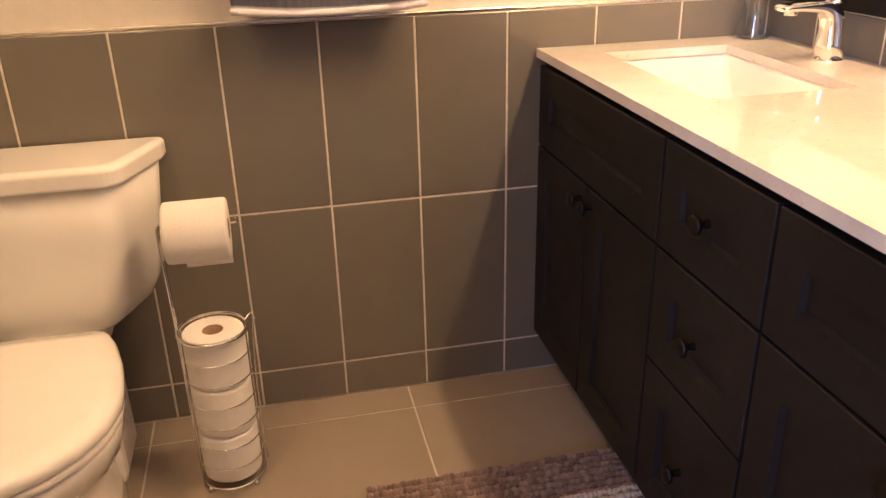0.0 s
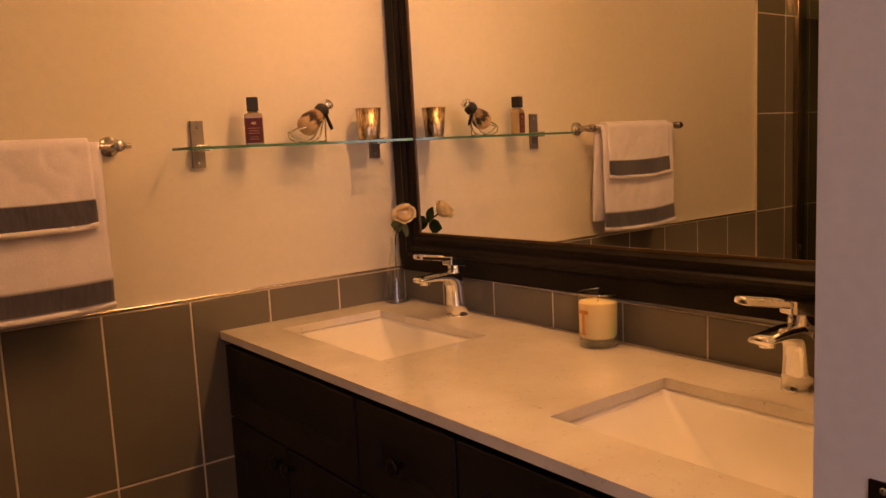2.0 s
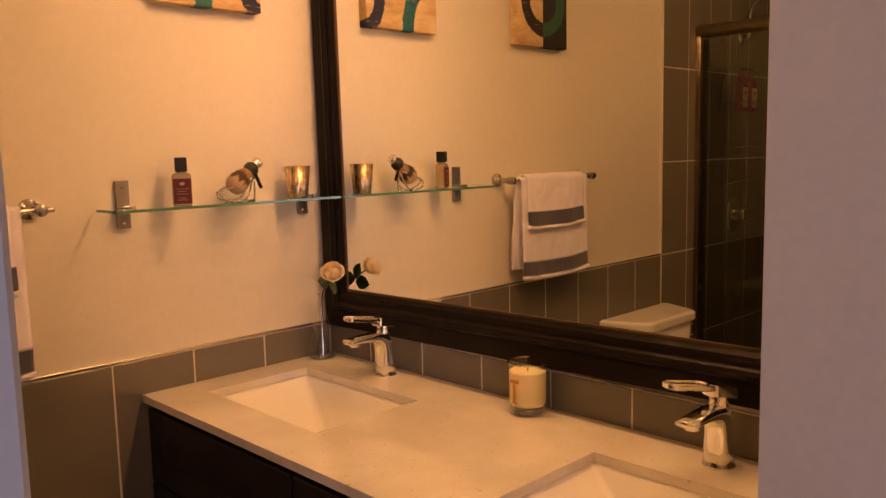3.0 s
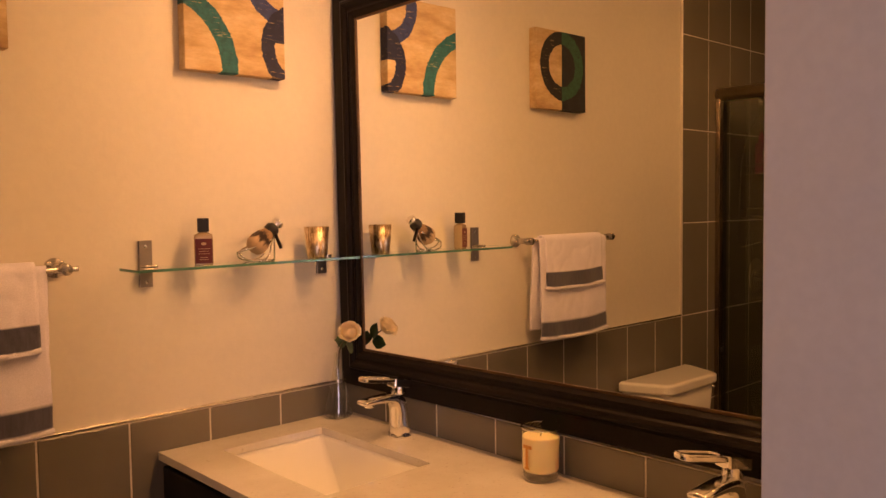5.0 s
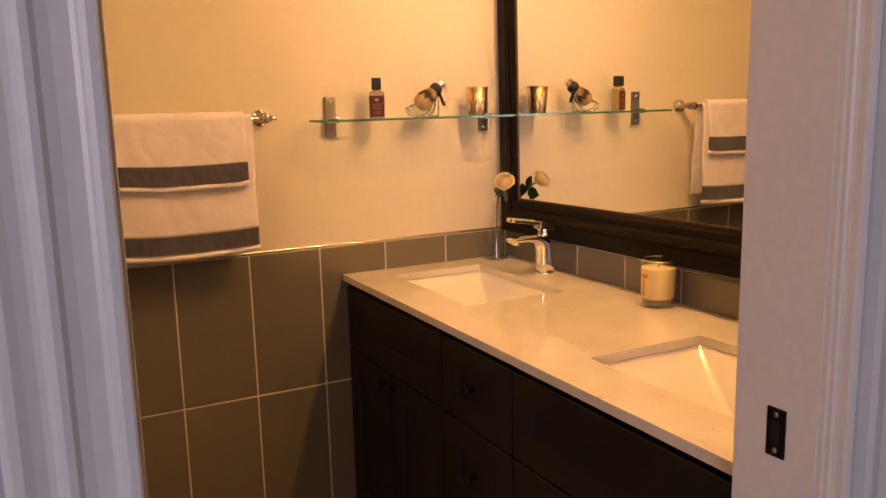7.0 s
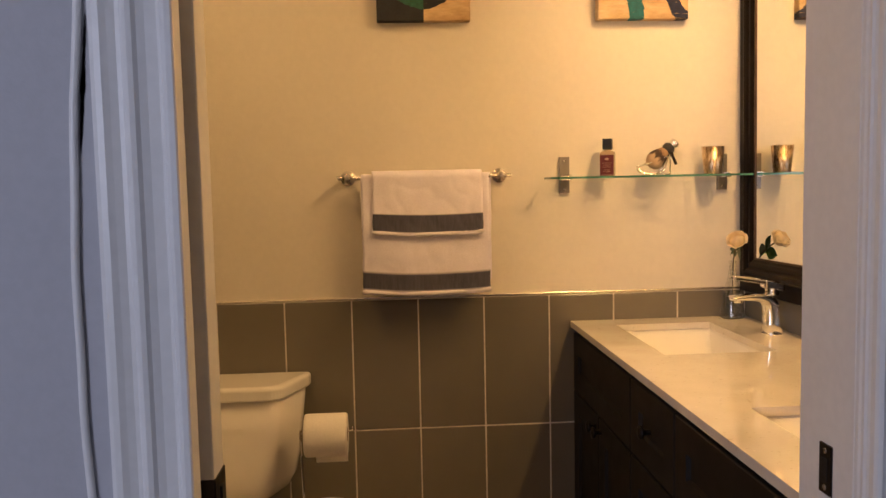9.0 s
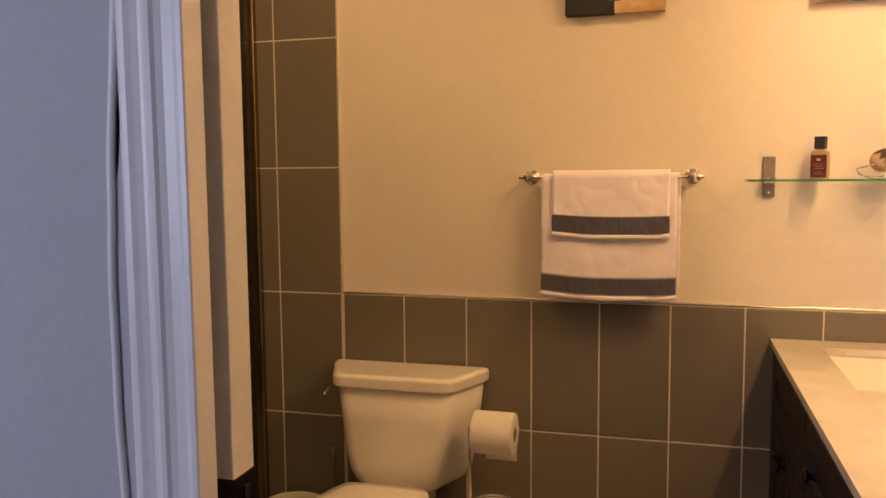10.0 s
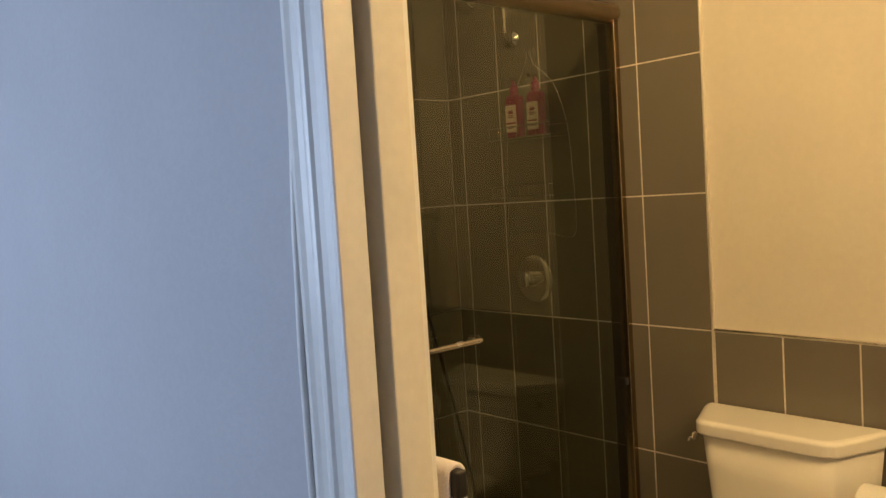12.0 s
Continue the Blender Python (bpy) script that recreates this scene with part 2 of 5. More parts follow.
PETAL = petal_mat()
LEAF = Mat("dark_rose_leaf", (0.030, 0.085, 0.028), 0.4).vary(0.25, 60, 200, 0.1).bump(120, 0.3, 0.001).m
STEM = Mat("brown_green_stem", (0.07, 0.06, 0.025), 0.6).vary(0.2, 60, 200, 0.1).m
VASEGLASS = thin_glass("moulded_vase_glass", (0.95, 0.96, 0.94), 0.06, 2.4)
CARPET = Mat("beige_hall_carpet", (0.33, 0.29, 0.24), 0.95).vary(0.1, 5, 200, 0.2).bump(250, 0.8, 0.004).m
PAN = Mat("white_acrylic_shower_pan", (0.62, 0.58, 0.50), 0.3).vary(0.05, 5, 60, 0.04).m


def mercury():
    m = Mat("gold_mercury_glass", (0.55, 0.36, 0.15), 0.15, 1.0)
    spots = m.ramp(m.noise(240, 4.0, 0.7, (1, 1, 0.16)), [(0.46, (0.74, 0.60, 0.42)), (0.55, (0.42, 0.29, 0.16)), (0.66, (0.08, 0.045, 0.02))])
    return m.set_colour(spots).gloss(0.24, 0.42, 160).bump(220, 0.25, 0.001).m


MERCURY = mercury()


def bristle():
    m = Mat("badger_bristle", (0.3, 0.2, 0.1), 0.9)
    c = m.node("ShaderNodeTexCoord")
    s = m.node("ShaderNodeSeparateXYZ")
    m.link(c.outputs["Generated"], s.inputs["Vector"])
    tuft = m.math("ADD", s.outputs["Z"], m.math("MULTIPLY", m.math("SUBTRACT", m.noise(55, 4.0, 0.7, (1.6, 1.6, 0.5)), 0.5), 0.75))
    return m.set_colour(m.ramp(tuft, [(0.0, (0.34, 0.22, 0.12)), (0.30, (0.30, 0.19, 0.10)), (0.42, (0.035, 0.022, 0.015)), (0.56, (0.05, 0.03, 0.02)), (0.70, (0.50, 0.36, 0.22))])).bump(260, 0.9, 0.003).m


BRISTLE = bristle()


def art(rings, split):
    """Painted canvas: washed cream ground, brush-worn rings (cx, cz, inner, outer, colour), split: a dark half."""
    m = Mat("painted_canvas", (0.7, 0.6, 0.4), 0.75)
    c = m.node("ShaderNodeTexCoord")
    s = m.node("ShaderNodeSeparateXYZ")
    m.link(c.outputs["Object"], s.inputs["Vector"])
    x, z = s.outputs["X"], s.outputs["Z"]
    wash = m.ramp(m.noise(9, 6.0, 0.65, (0.6, 1, 1.6)), [(0.3, (0.36, 0.22, 0.09)), (0.5, (0.62, 0.45, 0.24)), (0.68, (0.74, 0.60, 0.38))])
    col = m.mix(m.ramp(m.noise(60, 5.0, 0.7, (0.3, 1, 1)), [(0.35, (0.4, 0.4, 0.4)), (0.6, (0, 0, 0))]), wash, (0.40, 0.27, 0.13))
    if split:
        half = m.math("LESS_THAN", x, 0.0)
        dark = m.ramp(m.noise(30, 5.0, 0.7), [(0.3, (0.008, 0.009, 0.015)), (0.7, (0.02, 0.022, 0.032))])
        col = m.mix(half, col, dark)
    ragged = m.math("MULTIPLY", m.math("SUBTRACT", m.noise(45, 4.0, 0.7, (0.5, 1, 2)), 0.5), 0.016)
    for cx, cz, r0, r1, left, right, from_x, from_z in rings:
        dx, dz = m.math("SUBTRACT", x, cx), m.math("SUBTRACT", z, cz)
        d = m.math("SQRT", m.math("ADD", m.math("MULTIPLY", dx, dx), m.math("MULTIPLY", dz, dz)))
        d = m.math("ADD", d, ragged)
        inside = m.math("MULTIPLY", m.math("GREATER_THAN", d, r0), m.math("LESS_THAN", d, r1))
        inside = m.math("MULTIPLY", inside, m.math("GREATER_THAN", x, from_x))
        inside = m.math("MULTIPLY", inside, m.math("GREATER_THAN", z, from_z))
        tone = m.mix(m.math("LESS_THAN", x, 0.0), right, left) if split else left
        shade = m.ramp(m.noise(70, 4.0, 0.7), [(0.3, (0.65, 0.65, 0.65)), (0.7, (1.25, 1.25, 1.25))])
        dry = m.ramp(m.noise(55, 6.0, 0.75, (0.25, 1, 3.0)), [(0.60, (1, 1, 1)), (0.66, (0.1, 0.1, 0.1))])
        col = m.mix(m.math("MULTIPLY", inside, dry), col, m.mix(1.0, tone, shade, "MULTIPLY"))
    return m.set_colour(col).bump(500, 0.3, 0.0006).bump(60, 0.15, 0.001).m


TEAL, NAVY, BLUE, GREEN = (0.010, 0.120, 0.140), (0.010, 0.014, 0.050), (0.030, 0.048, 0.160), (0.022, 0.105, 0.062)
ART_ARCS = art([(-0.204, -0.131, 0.160, 0.206, TEAL, TEAL, -1.0, -1.0), (0.149, 0.115, 0.083, 0.125, BLUE, BLUE, 0.0, -1.0), (0.186, -0.059, 0.040, 0.080, NAVY, NAVY, 0.0, -0.048),
                (0.186, -0.059, 0.076, 0.116, NAVY, NAVY, 0.0, -1.0)], False)
ART_RING = art([(-0.002, 0.018, 0.074, 0.122, GREEN, (0.014, 0.014, 0.018), -1.0, -1.0)], True)

# ---- building blocks ----


def mesh_from(bm, name, mat, smooth=False):
    bm.normal_update()
    me = bpy.data.meshes.new(name)
    bm.to_mesh(me)
    bm.free()
    for k in (mat if isinstance(mat, (list, tuple)) else [mat]):
        me.materials.append(k)
    if smooth:
        me.polygons.foreach_set("use_smooth", [True] * len(me.polygons))
    return me


def part(name, bm, mat, parent=None, label="", smooth=False):
    ob = new(name, mesh_from(bm, name, mat, smooth))
    ob.parent = parent
    return tagged(ob, label)


def thing(name, label, category, at=(0, 0, 0), group=""):
    ob = new(name)
    ob.location = at
    return tagged(ob, label, category, group)


def box(bm, x0, x1, y0, y1, z0, z1, bevel=0.0, seg=2):
    sx, sy, sz = abs(x1 - x0), abs(y1 - y0), abs(z1 - z0)
    m = Matrix.LocRotScale(((x0 + x1) / 2, (y0 + y1) / 2, (z0 + z1) / 2), None, (sx, sy, sz))
    vs = bmesh.ops.create_cube(bm, size=1.0, matrix=m)["verts"]
    if bevel:
        es = list({e for v in vs for e in v.link_edges})
        bmesh.ops.bevel(bm, geom=es, offset=min(bevel, 0.45 * min(sx, sy, sz)), segments=seg, affect="EDGES", profile=0.5)
    return bm


def a_box(x0, x1, y0, y1, z0, z1, bevel=0.0, seg=2):
    return box(bmesh.new(), x0, x1, y0, y1, z0, z1, bevel, seg)


def lathe(bm, profile, centre=(0, 0, 0), seg=40, frame_m=None, wobble=0.0):
    """profile: (radius, height) pairs."""
    m = frame_m or Matrix.Translation(centre)
    rings = []
    for r, h in profile:
        if r < 1e-6:
            rings.append([bm.verts.new(m @ Vector((0, 0, h)))])
        else:
            ring = []
            for i in range(seg):
                a = 2 * math.pi * i / seg
                rr = r * (1 + wobble * math.sin(7 * a + 40 * h) * math.sin(3 * a + 1))
                ring.append(bm.verts.new(m @ Vector((rr * math.cos(a), rr * math.sin(a), h))))
            rings.append(ring)
    for a, b in zip(rings, rings[1:]):
        if len(a) == 1 and len(b) == 1:
            continue
        for i in range(seg):
            j = (i + 1) % seg
            if len(a) == 1:
                bm.faces.new((a[0], b[j], b[i]))
            elif len(b) == 1:
                bm.faces.new((a[i], a[j], b[0]))
            else:
                bm.faces.new((a[i], a[j], b[j], b[i]))
    return bm


def tube(bm, pts, r, seg=10, closed=False, taper=None):
    pts = [Vector(p) for p in pts]
    n = len(pts)
    up = None
    rings = []
    for i, p in enumerate(pts):
        if closed:
            d = pts[(i + 1) % n] - pts[i - 1]
        else:
            d = pts[min(i + 1, n - 1)] - pts[max(i - 1, 0)]
        d.normalize()
        if up is None:
            up = d.orthogonal().normalized()
        up = (up - d * up.dot(d)).normalized()
        side = d.cross(up)
        rr = r if taper is None else r * (1 + (taper - 1) * i / max(1, n - 1))
        rings.append([bm.verts.new(p + rr * (math.cos(2 * math.pi * k / seg) * up + math.sin(2 * math.pi * k / seg) * side)) for k in range(seg)])
    for i in range(n if closed else n - 1):
        a, b = rings[i], rings[(i + 1) % n]
        for k in range(seg):
            j = (k + 1) % seg
            bm.faces.new((a[k], a[j], b[j], b[k]))
    if not closed:
        bm.faces.new(rings[0][::-1])
        bm.faces.new(rings[-1])
    return bm


def arc(pts, steps=8):
    """A smooth line through pts (Catmull-Rom)."""
    pts = [Vector(p) for p in pts]
    q = [2 * pts[0] - pts[1]] + pts + [2 * pts[-1] - pts[-2]]
    out = []
    for i in range(1, len(q) - 2):
        for k in range(steps):
            t = k / steps
            a, b, c, d = q[i - 1], q[i], q[i + 1], q[i + 2]
            out.append(0.5 * (2 * b + (c - a) * t + (2 * a - 5 * b + 4 * c - d) * t * t + (3 * b - a - 3 * c + d) * t ** 3))
    return out + [pts[-1]]


def loft(bm, rings, cap_low=True, cap_high=True):
    made = [[bm.verts.new(p) for p in ring] for ring in rings]
    n = len(made[0])
    for a, b in zip(made, made[1:]):
        for i in range(n):
            j = (i + 1) % n
            bm.faces.new((a[i], a[j], b[j], b[i]))
    if cap_low:
        bm.faces.new(made[0][::-1])
    if cap_high:
        bm.faces.new(made[-1])
    return bm


def round_rect(x0, x1, y0, y1, r, z, seg=5):
    out = []
    for cx, cy, a0 in ((x1 - r, y1 - r, 0), (x0 + r, y1 - r, 90), (x0 + r, y0 + r, 180), (x1 - r, y0 + r, 270)):
        for k in range(seg + 1):
            a = radians(a0 + 90 * k / seg)
            out.append((cx + r * math.cos(a), cy + r * math.sin(a), z))
    return out


def structure(name, bm, mat, label="", category=""):
    return tagged(part(name, bm, mat, None, label), label, category, kind="structure")


# ---- the room: planes in metres ----
WEST, SOUTH, HALLFACE, CEILING = -2.96, -1.530, -1.673, 2.44
OPEN_L, OPEN_R, HEAD = -1.323, -0.613, 2.05
GLASS_X = -2.175
RIM, ROWS_Z = 0.915, (0.0, 0.096, 0.506, 0.915, 1.325, 1.735, 2.145, 2.44)

floor_ob = structure("floor", a_box(WEST - 0.1, 0.1, HALLFACE, 0.12, -0.12, -0.0035), GROUT, "beige stone-look tile floor with thin pale grout", "floor")
structure("hall_floor", a_box(-4.75, 1.6, -4.3, HALLFACE, -0.12, 0.0), CARPET, "beige carpet of the hall outside the door", "floor")
structure("ceiling", a_box(WEST - 0.1, 0.1, HALLFACE, 0.12, CEILING, CEILING + 0.1), CEIL, "plain white painted bathroom ceiling", "ceiling")
structure("hall_ceiling", a_box(-4.75, 1.6, -4.3, HALLFACE, CEILING, CEILING + 0.1), CEIL, "plain white painted hall ceiling", "ceiling")
wall_n = structure("wall_north", a_box(WEST - 0.1, 0.12, 0.008, 0.12, -0.1, CEILING), PAINT, "cream painted wall above grey tile wainscot", "wall")
wall_e = structure("wall_east", a_box(0.008, 0.12, -1.60, 0.008, -0.1, CEILING), PAINT, "cream painted wall behind the vanity mirror", "wall")
wall_w = structure("wall_west", a_box(WEST - 0.12, WEST - 0.008, -1.56, 0.12, -0.1, CEILING), GROUT, "shower wall covered in grey tiles", "wall")


def wall_with_opening(name, y0, y1, mat, label, x0=-4.75, x1=1.6, cut=0.018, back=0.018):
    bm = bmesh.new()
    box(bm, x0, OPEN_L - back, y0, y1, -0.1, CEILING)
    box(bm, OPEN_R + cut, x1, y0, y1, -0.1, CEILING)
    box(bm, OPEN_L - back, OPEN_R + cut, y0, y1, HEAD + cut, CEILING)
    return structure(name, bm, mat, label, "wall")


# the pocket for the sliding door lies between the two skins of this wall
wall_with_opening("wall_south_bath", -1.572, SOUTH, PAINT, "cream painted bathroom side of the pocket door wall", WEST - 0.1, 0.1, back=0.078)
wall_with_opening("wall_south_hall", HALLFACE, -1.647, HALL, "blue-grey painted hall side of the doorway wall")
bm = bmesh.new()
box(bm, OPEN_R + 0.018, OPEN_R + 0.08, -1.647, -1.572, 0, CEILING)
structure("wall_core", bm, PAINT, "timber core of the doorway wall", "wall")
structure("hall_wall_west", a_box(-4.75, -4.6, -4.3, HALLFACE, -0.1, CEILING), HALL, "grey painted side wall of the hall", "wall")
bm = bmesh.new()
box(bm, -4.75, -3.4, -4.4, -4.3, -0.1, CEILING)
box(bm, -2.1, 1.7, -4.4, -4.3, -0.1, CEILING)
box(bm, -3.4, -2.1, -4.4, -4.3, -0.1, 0.9)
box(bm, -3.4, -2.1, -4.4, -4.3, 2.1, CEILING)
structure("hall_wall_south", bm, HALL, "grey painted hall wall around the window", "wall")
structure("hall_wall_east", a_box(1.6, 1.7, -4.4, HALLFACE, -0.1, CEILING), HALL, "grey painted side wall of the hall", "wall")

# ---- doorway: split jambs, casings, strike plate ----


def jamb(name, boxes, label):
    bm = bmesh.new()
    for b in boxes:
        box(bm, *b, bevel=0.0015)
    return structure(name, bm, TRIM, label, "door frame")


jamb("trim_jamb_hall_side", [(OPEN_L - 0.018, OPEN_L, HALLFACE - 0.003, -1.6455, 0, HEAD)], "white painted split jamb on the hall side of the pocket")
jamb("trim_jamb_bath_side", [(OPEN_L - 0.016, OPEN_L + 0.002, -1.580, -1.569, 0, HEAD), (OPEN_L - 0.078, OPEN_L - 0.060, -1.568, SOUTH + 0.003, 0, HEAD)], "white painted split jamb on the bathroom side of the pocket")
strike_jamb = jamb("trim_jamb_strike", [(OPEN_R, OPEN_R + 0.018, -1.646, SOUTH + 0.003, 0, HEAD)], "white painted flat door jamb with a black strike plate")
jamb("trim_jamb_head", [(OPEN_L, OPEN_R, HALLFACE - 0.003, -1.6455, HEAD, HEAD + 0.018), (OPEN_L, OPEN_R, -1.571, SOUTH + 0.003, HEAD, HEAD + 0.018)], "white painted head jamb")


def casing_profile(w=1.22):
    """Distance from the opening and how far it stands off the wall: a colonial casing with beads."""
    steps = [(0.0, 0.0), (0.0, 0.0115), (0.0015, 0.0135), (0.006, 0.014), (0.009, 0.0125), (0.0105, 0.0095), (0.013, 0.0085), (0.022, 0.0098), (0.028, 0.0125), (0.031, 0.016),
             (0.035, 0.017), (0.038, 0.0155), (0.0405, 0.0125), (0.044, 0.0125), (0.050, 0.0150), (0.055, 0.0180), (0.060, 0.0180), (0.064, 0.015), (0.064, 0.0)]
    return [(d * w, h) for d, h in steps]


def casing(name, edge_x, side, y_face, out, label, profile=None):
    bm = bmesh.new()
    rings = []
    for z in (0.0, HEAD + 0.07):
        rings.append([(edge_x + side * d, y_face + out * h, z) for d, h in profile or casing_profile()])
    loft(bm, rings)
    bmesh.ops.recalc_face_normals(bm, faces=bm.faces)
    return structure(name, bm, TRIM, label, "door casing")


casing("trim_casing_left", OPEN_L + 0.0025, -1, HALLFACE, -1, "white moulded door casing, bluish in daylight, with cracked caulk")
# the other side shows its deep moulded edge, stepping back from the jamb
casing("trim_casing_right", OPEN_R + 0.0008, 1, -1.646, -1, "white moulded door casing beside the grey wall",
       [(0.0, 0.0), (0.0, 0.006), (0.0016, 0.009), (0.0014, 0.014), (0.0034, 0.0165), (0.0045, 0.021), (0.0042, 0.029), (0.0062, 0.033), (0.010, 0.036), (0.014, 0.0345), (0.018, 0.035),
        (0.030, 0.0385), (0.036, 0.043), (0.042, 0.0435), (0.047, 0.039), (0.053, 0.039), (0.063, 0.0445), (0.074, 0.0445), (0.078, 0.042), (0.078, 0.0)])
bm = bmesh.new()
loft(bm, [[(x, HALLFACE - h, HEAD + 0.008 + d) for d, h in casing_profile()] for x in (OPEN_L - 0.01, OPEN_R + 0.01)])
bmesh.ops.recalc_face_normals(bm, faces=bm.faces)
structure("trim_casing_head", bm, TRIM, "white moulded head casing over the doorway", "door casing")

# old caulk that has come away from the casing, in a wavering bead
bm = bmesh.new()
pts = []
for i in range(60):
    z = 2.0 * i / 59
    off = 0.027 * max(0.0, math.sin((z - 0.62) / 0.93 * math.pi)) ** 0.7 if 0.62 < z < 1.55 else 0.0
    pts.append((OPEN_L - 0.0765 - off + 0.0012 * math.sin(9 * z) + 0.0006 * math.sin(41 * z), HALLFACE - 0.003, z))
tube(bm, pts, 0.0045, 6)
caulk = tagged(part("caulk_bead", bm, TRIM, None, smooth=True), "cracked white caulk bead peeling off the wall beside the casing", "caulk", kind="structure")
random.seed(11)
for z0, z1, at in ((0.52, 0.70, 0.082), (1.30, 1.44, 0.088), (0.74, 0.80, 0.094)):
    left, right = [], []
    for i in range(25):
        u = i / 24
        wide = 0.0024 * math.sin(math.pi * u) ** 0.6 * random.uniform(0.45, 1.0)
        mid = OPEN_L - at - 0.006 * (1 - 2 * u) * (1 if z0 > 1 else -1)
        left.append((mid - wide, HALLFACE - 0.0009, z0 + (z1 - z0) * u))
        right.append((mid + wide, HALLFACE - 0.0009, z0 + (z1 - z0) * u))
    bm = bmesh.new()
    va, vb = [bm.verts.new(p) for p in left], [bm.verts.new(p) for p in right]
    for i in range(24):
        bm.faces.new((va[i], vb[i], vb[i + 1], va[i + 1]))
    bmesh.ops.solidify(bm, geom=bm.faces[:], thickness=0.0006)
    part("torn_paint", bm, TORN, caulk, "dark torn edge of old paint")

bm = bmesh.new()
box(bm, OPEN_R - 0.0025, OPEN_R + 0.001, -1.604, -1.578, 0.894, 0.954, 0.001)
strike = part("strike_plate", bm, BLACKMETAL, strike_jamb, "black metal strike plate")
# no hole is cut: a dark block carries the shade of the latch opening
bm = bmesh.new()
box(bm, OPEN_R - 0.0032, OPEN_R - 0.001, -1.597, -1.585, 0.910, 0.938, 0.0005)
part("latch_hole", bm, DARK, strike)
for z in (0.902, 0.946):
    part("screw", lathe(bmesh.new(), [(0.0, 0.0012), (0.003, 0.0008), (0.0036, 0.0)], frame_m=Matrix.Translation((OPEN_R - 0.0025, -1.591, z)) @ Matrix.Rotation(radians(-90), 4, "Y"), seg=12), NICKEL, strike, smooth=True)

# pocket door, slid back so that only its edge shows
door = tagged(part("door_1", a_box(OPEN_L - 0.70, -1.3125, -1.630, -1.5815, 0.012, HEAD - 0.006, 0.002), DOORPAINT), "white pocket door slid open into the wall, edge showing", "door", kind="structure")
bm = bmesh.new()
box(bm, -1.357, -1.3110, -1.6325, -1.5795, 0.900, 0.957, 0.002)
latch = part("edge_latch", bm, BLACKMETAL, door, "black metal pocket door latch")
part("latch_bolt", a_box(-1.3120, -1.3080, -1.612, -1.600, 0.915, 0.943, 0.001), BLACK, latch)

# ---- metal rims of the wainscot and the tall tiles ----
bm = bmesh.new()
box(bm, -1.862, 0.0, -0.0035, 0.009, RIM + 0.001, RIM + 0.0085, 0.0034, 5)
structure("trim_rim_north", bm, RIMMETAL, "thin polished metal strip capping the wainscot", "edge trim")
bm = bmesh.new()
box(bm, -1.868, -1.8615, -0.0035, 0.009, RIM + 0.001, CEILING, 0.003, 4)
structure("trim_rim_upright", bm, RIMSATIN, "thin polished metal strip edging the tall tiles", "edge trim")

# grout beds just behind the tile faces
structure("grout_north", a_box(WEST, -1.866, -0.0003, 0.0085, 0, CEILING), GROUT, "pale grout between tall wall tiles", "grout")
structure("grout_north_low", a_box(-1.866, 0.0, -0.0003, 0.0085, 0, RIM), GROUT, "pale grout between wainscot tiles", "grout")
structure("grout_east", a_box(-0.0003, 0.0085, SOUTH, -0.001, 0.6, RIM), GROUT, "pale grout between backsplash tiles", "grout")

# ---- vanity: cabinet, worktop, basins, taps ----
TOP = 0.83
V_END, V_FRONT = -1.522, -0.535


def shaker(bm, y0, y1, z0, z1, x=V_FRONT, rail=0.062, depth=0.019, inset=0.009):
    """A framed front that faces -x: a flat border, a chamfered step and a sunk panel."""
    y0, y1 = min(y0, y1), max(y0, y1)
    xf = x - depth

    def ring(o, xx):
        return [(xx, y0 + o, z0 + o), (xx, y1 - o, z0 + o), (xx, y1 - o, z1 - o), (xx, y0 + o, z1 - o)]
    loft(bm, [ring(0, x), ring(0, xf + 0.002), ring(0.002, xf), ring(rail, xf), ring(rail + 0.004, xf + inset)])
    bmesh.ops.recalc_face_normals(bm, faces=bm.faces)
    return bm


def knob(parent, y, z, x=V_FRONT - 0.019):
    m = Matrix.Translation((x, y, z)) @ Matrix.Rotation(radians(-90), 4, "Y")
    prof = [(0.007, 0.0), (0.0065, 0.004), (0.0055, 0.012), (0.008, 0.016), (0.0155, 0.019), (0.0165, 0.022), (0.0155, 0.0255), (0.009, 0.028), (0.0, 0.0285)]
    return part("knob", lathe(bmesh.new(), prof, frame_m=m, seg=24), BLACKMETAL, parent, "dark bronze knob", True)


vanity = thing("vanity_cabinet", "espresso wooden double vanity with shaker doors and dark knobs", "cabinet")
bm = bmesh.new()
for y0, y1 in ((V_END, V_END + 0.018), (-0.618, -0.602), (-0.920, -0.904), (-0.021, -0.003)):
    box(bm, V_FRONT, -0.006, y0, y1, 0.105, 0.8105)
box(bm, V_FRONT, V_FRONT + 0.018, V_END + 0.018, -0.021, 0.105, 0.8105)
box(bm, -0.024, -0.006, V_END + 0.018, -0.021, 0.105, 0.8105)
box(bm, V_FRONT + 0.018, -0.024, V_END + 0.018, -0.021, 0.105, 0.123)
box(bm, -0.478, -0.01, V_END, -0.003, 0.0, 0.105)
part("body", bm, ESPRESSO, vanity)
Z0, Z1, Z2, Z3 = 0.118, 0.400, 0.612, 0.797
S1, S2 = -0.6095, -0.9125


def front(name, y0, y1, z0, z1, knobs):
    f = part(name, shaker(bmesh.new(), y0 - 0.0035, y1 + 0.0035, z0 + 0.003, z1 - 0.003), ESPRESSO, vanity)
    for y, z in knobs:
        knob(f, y, z)


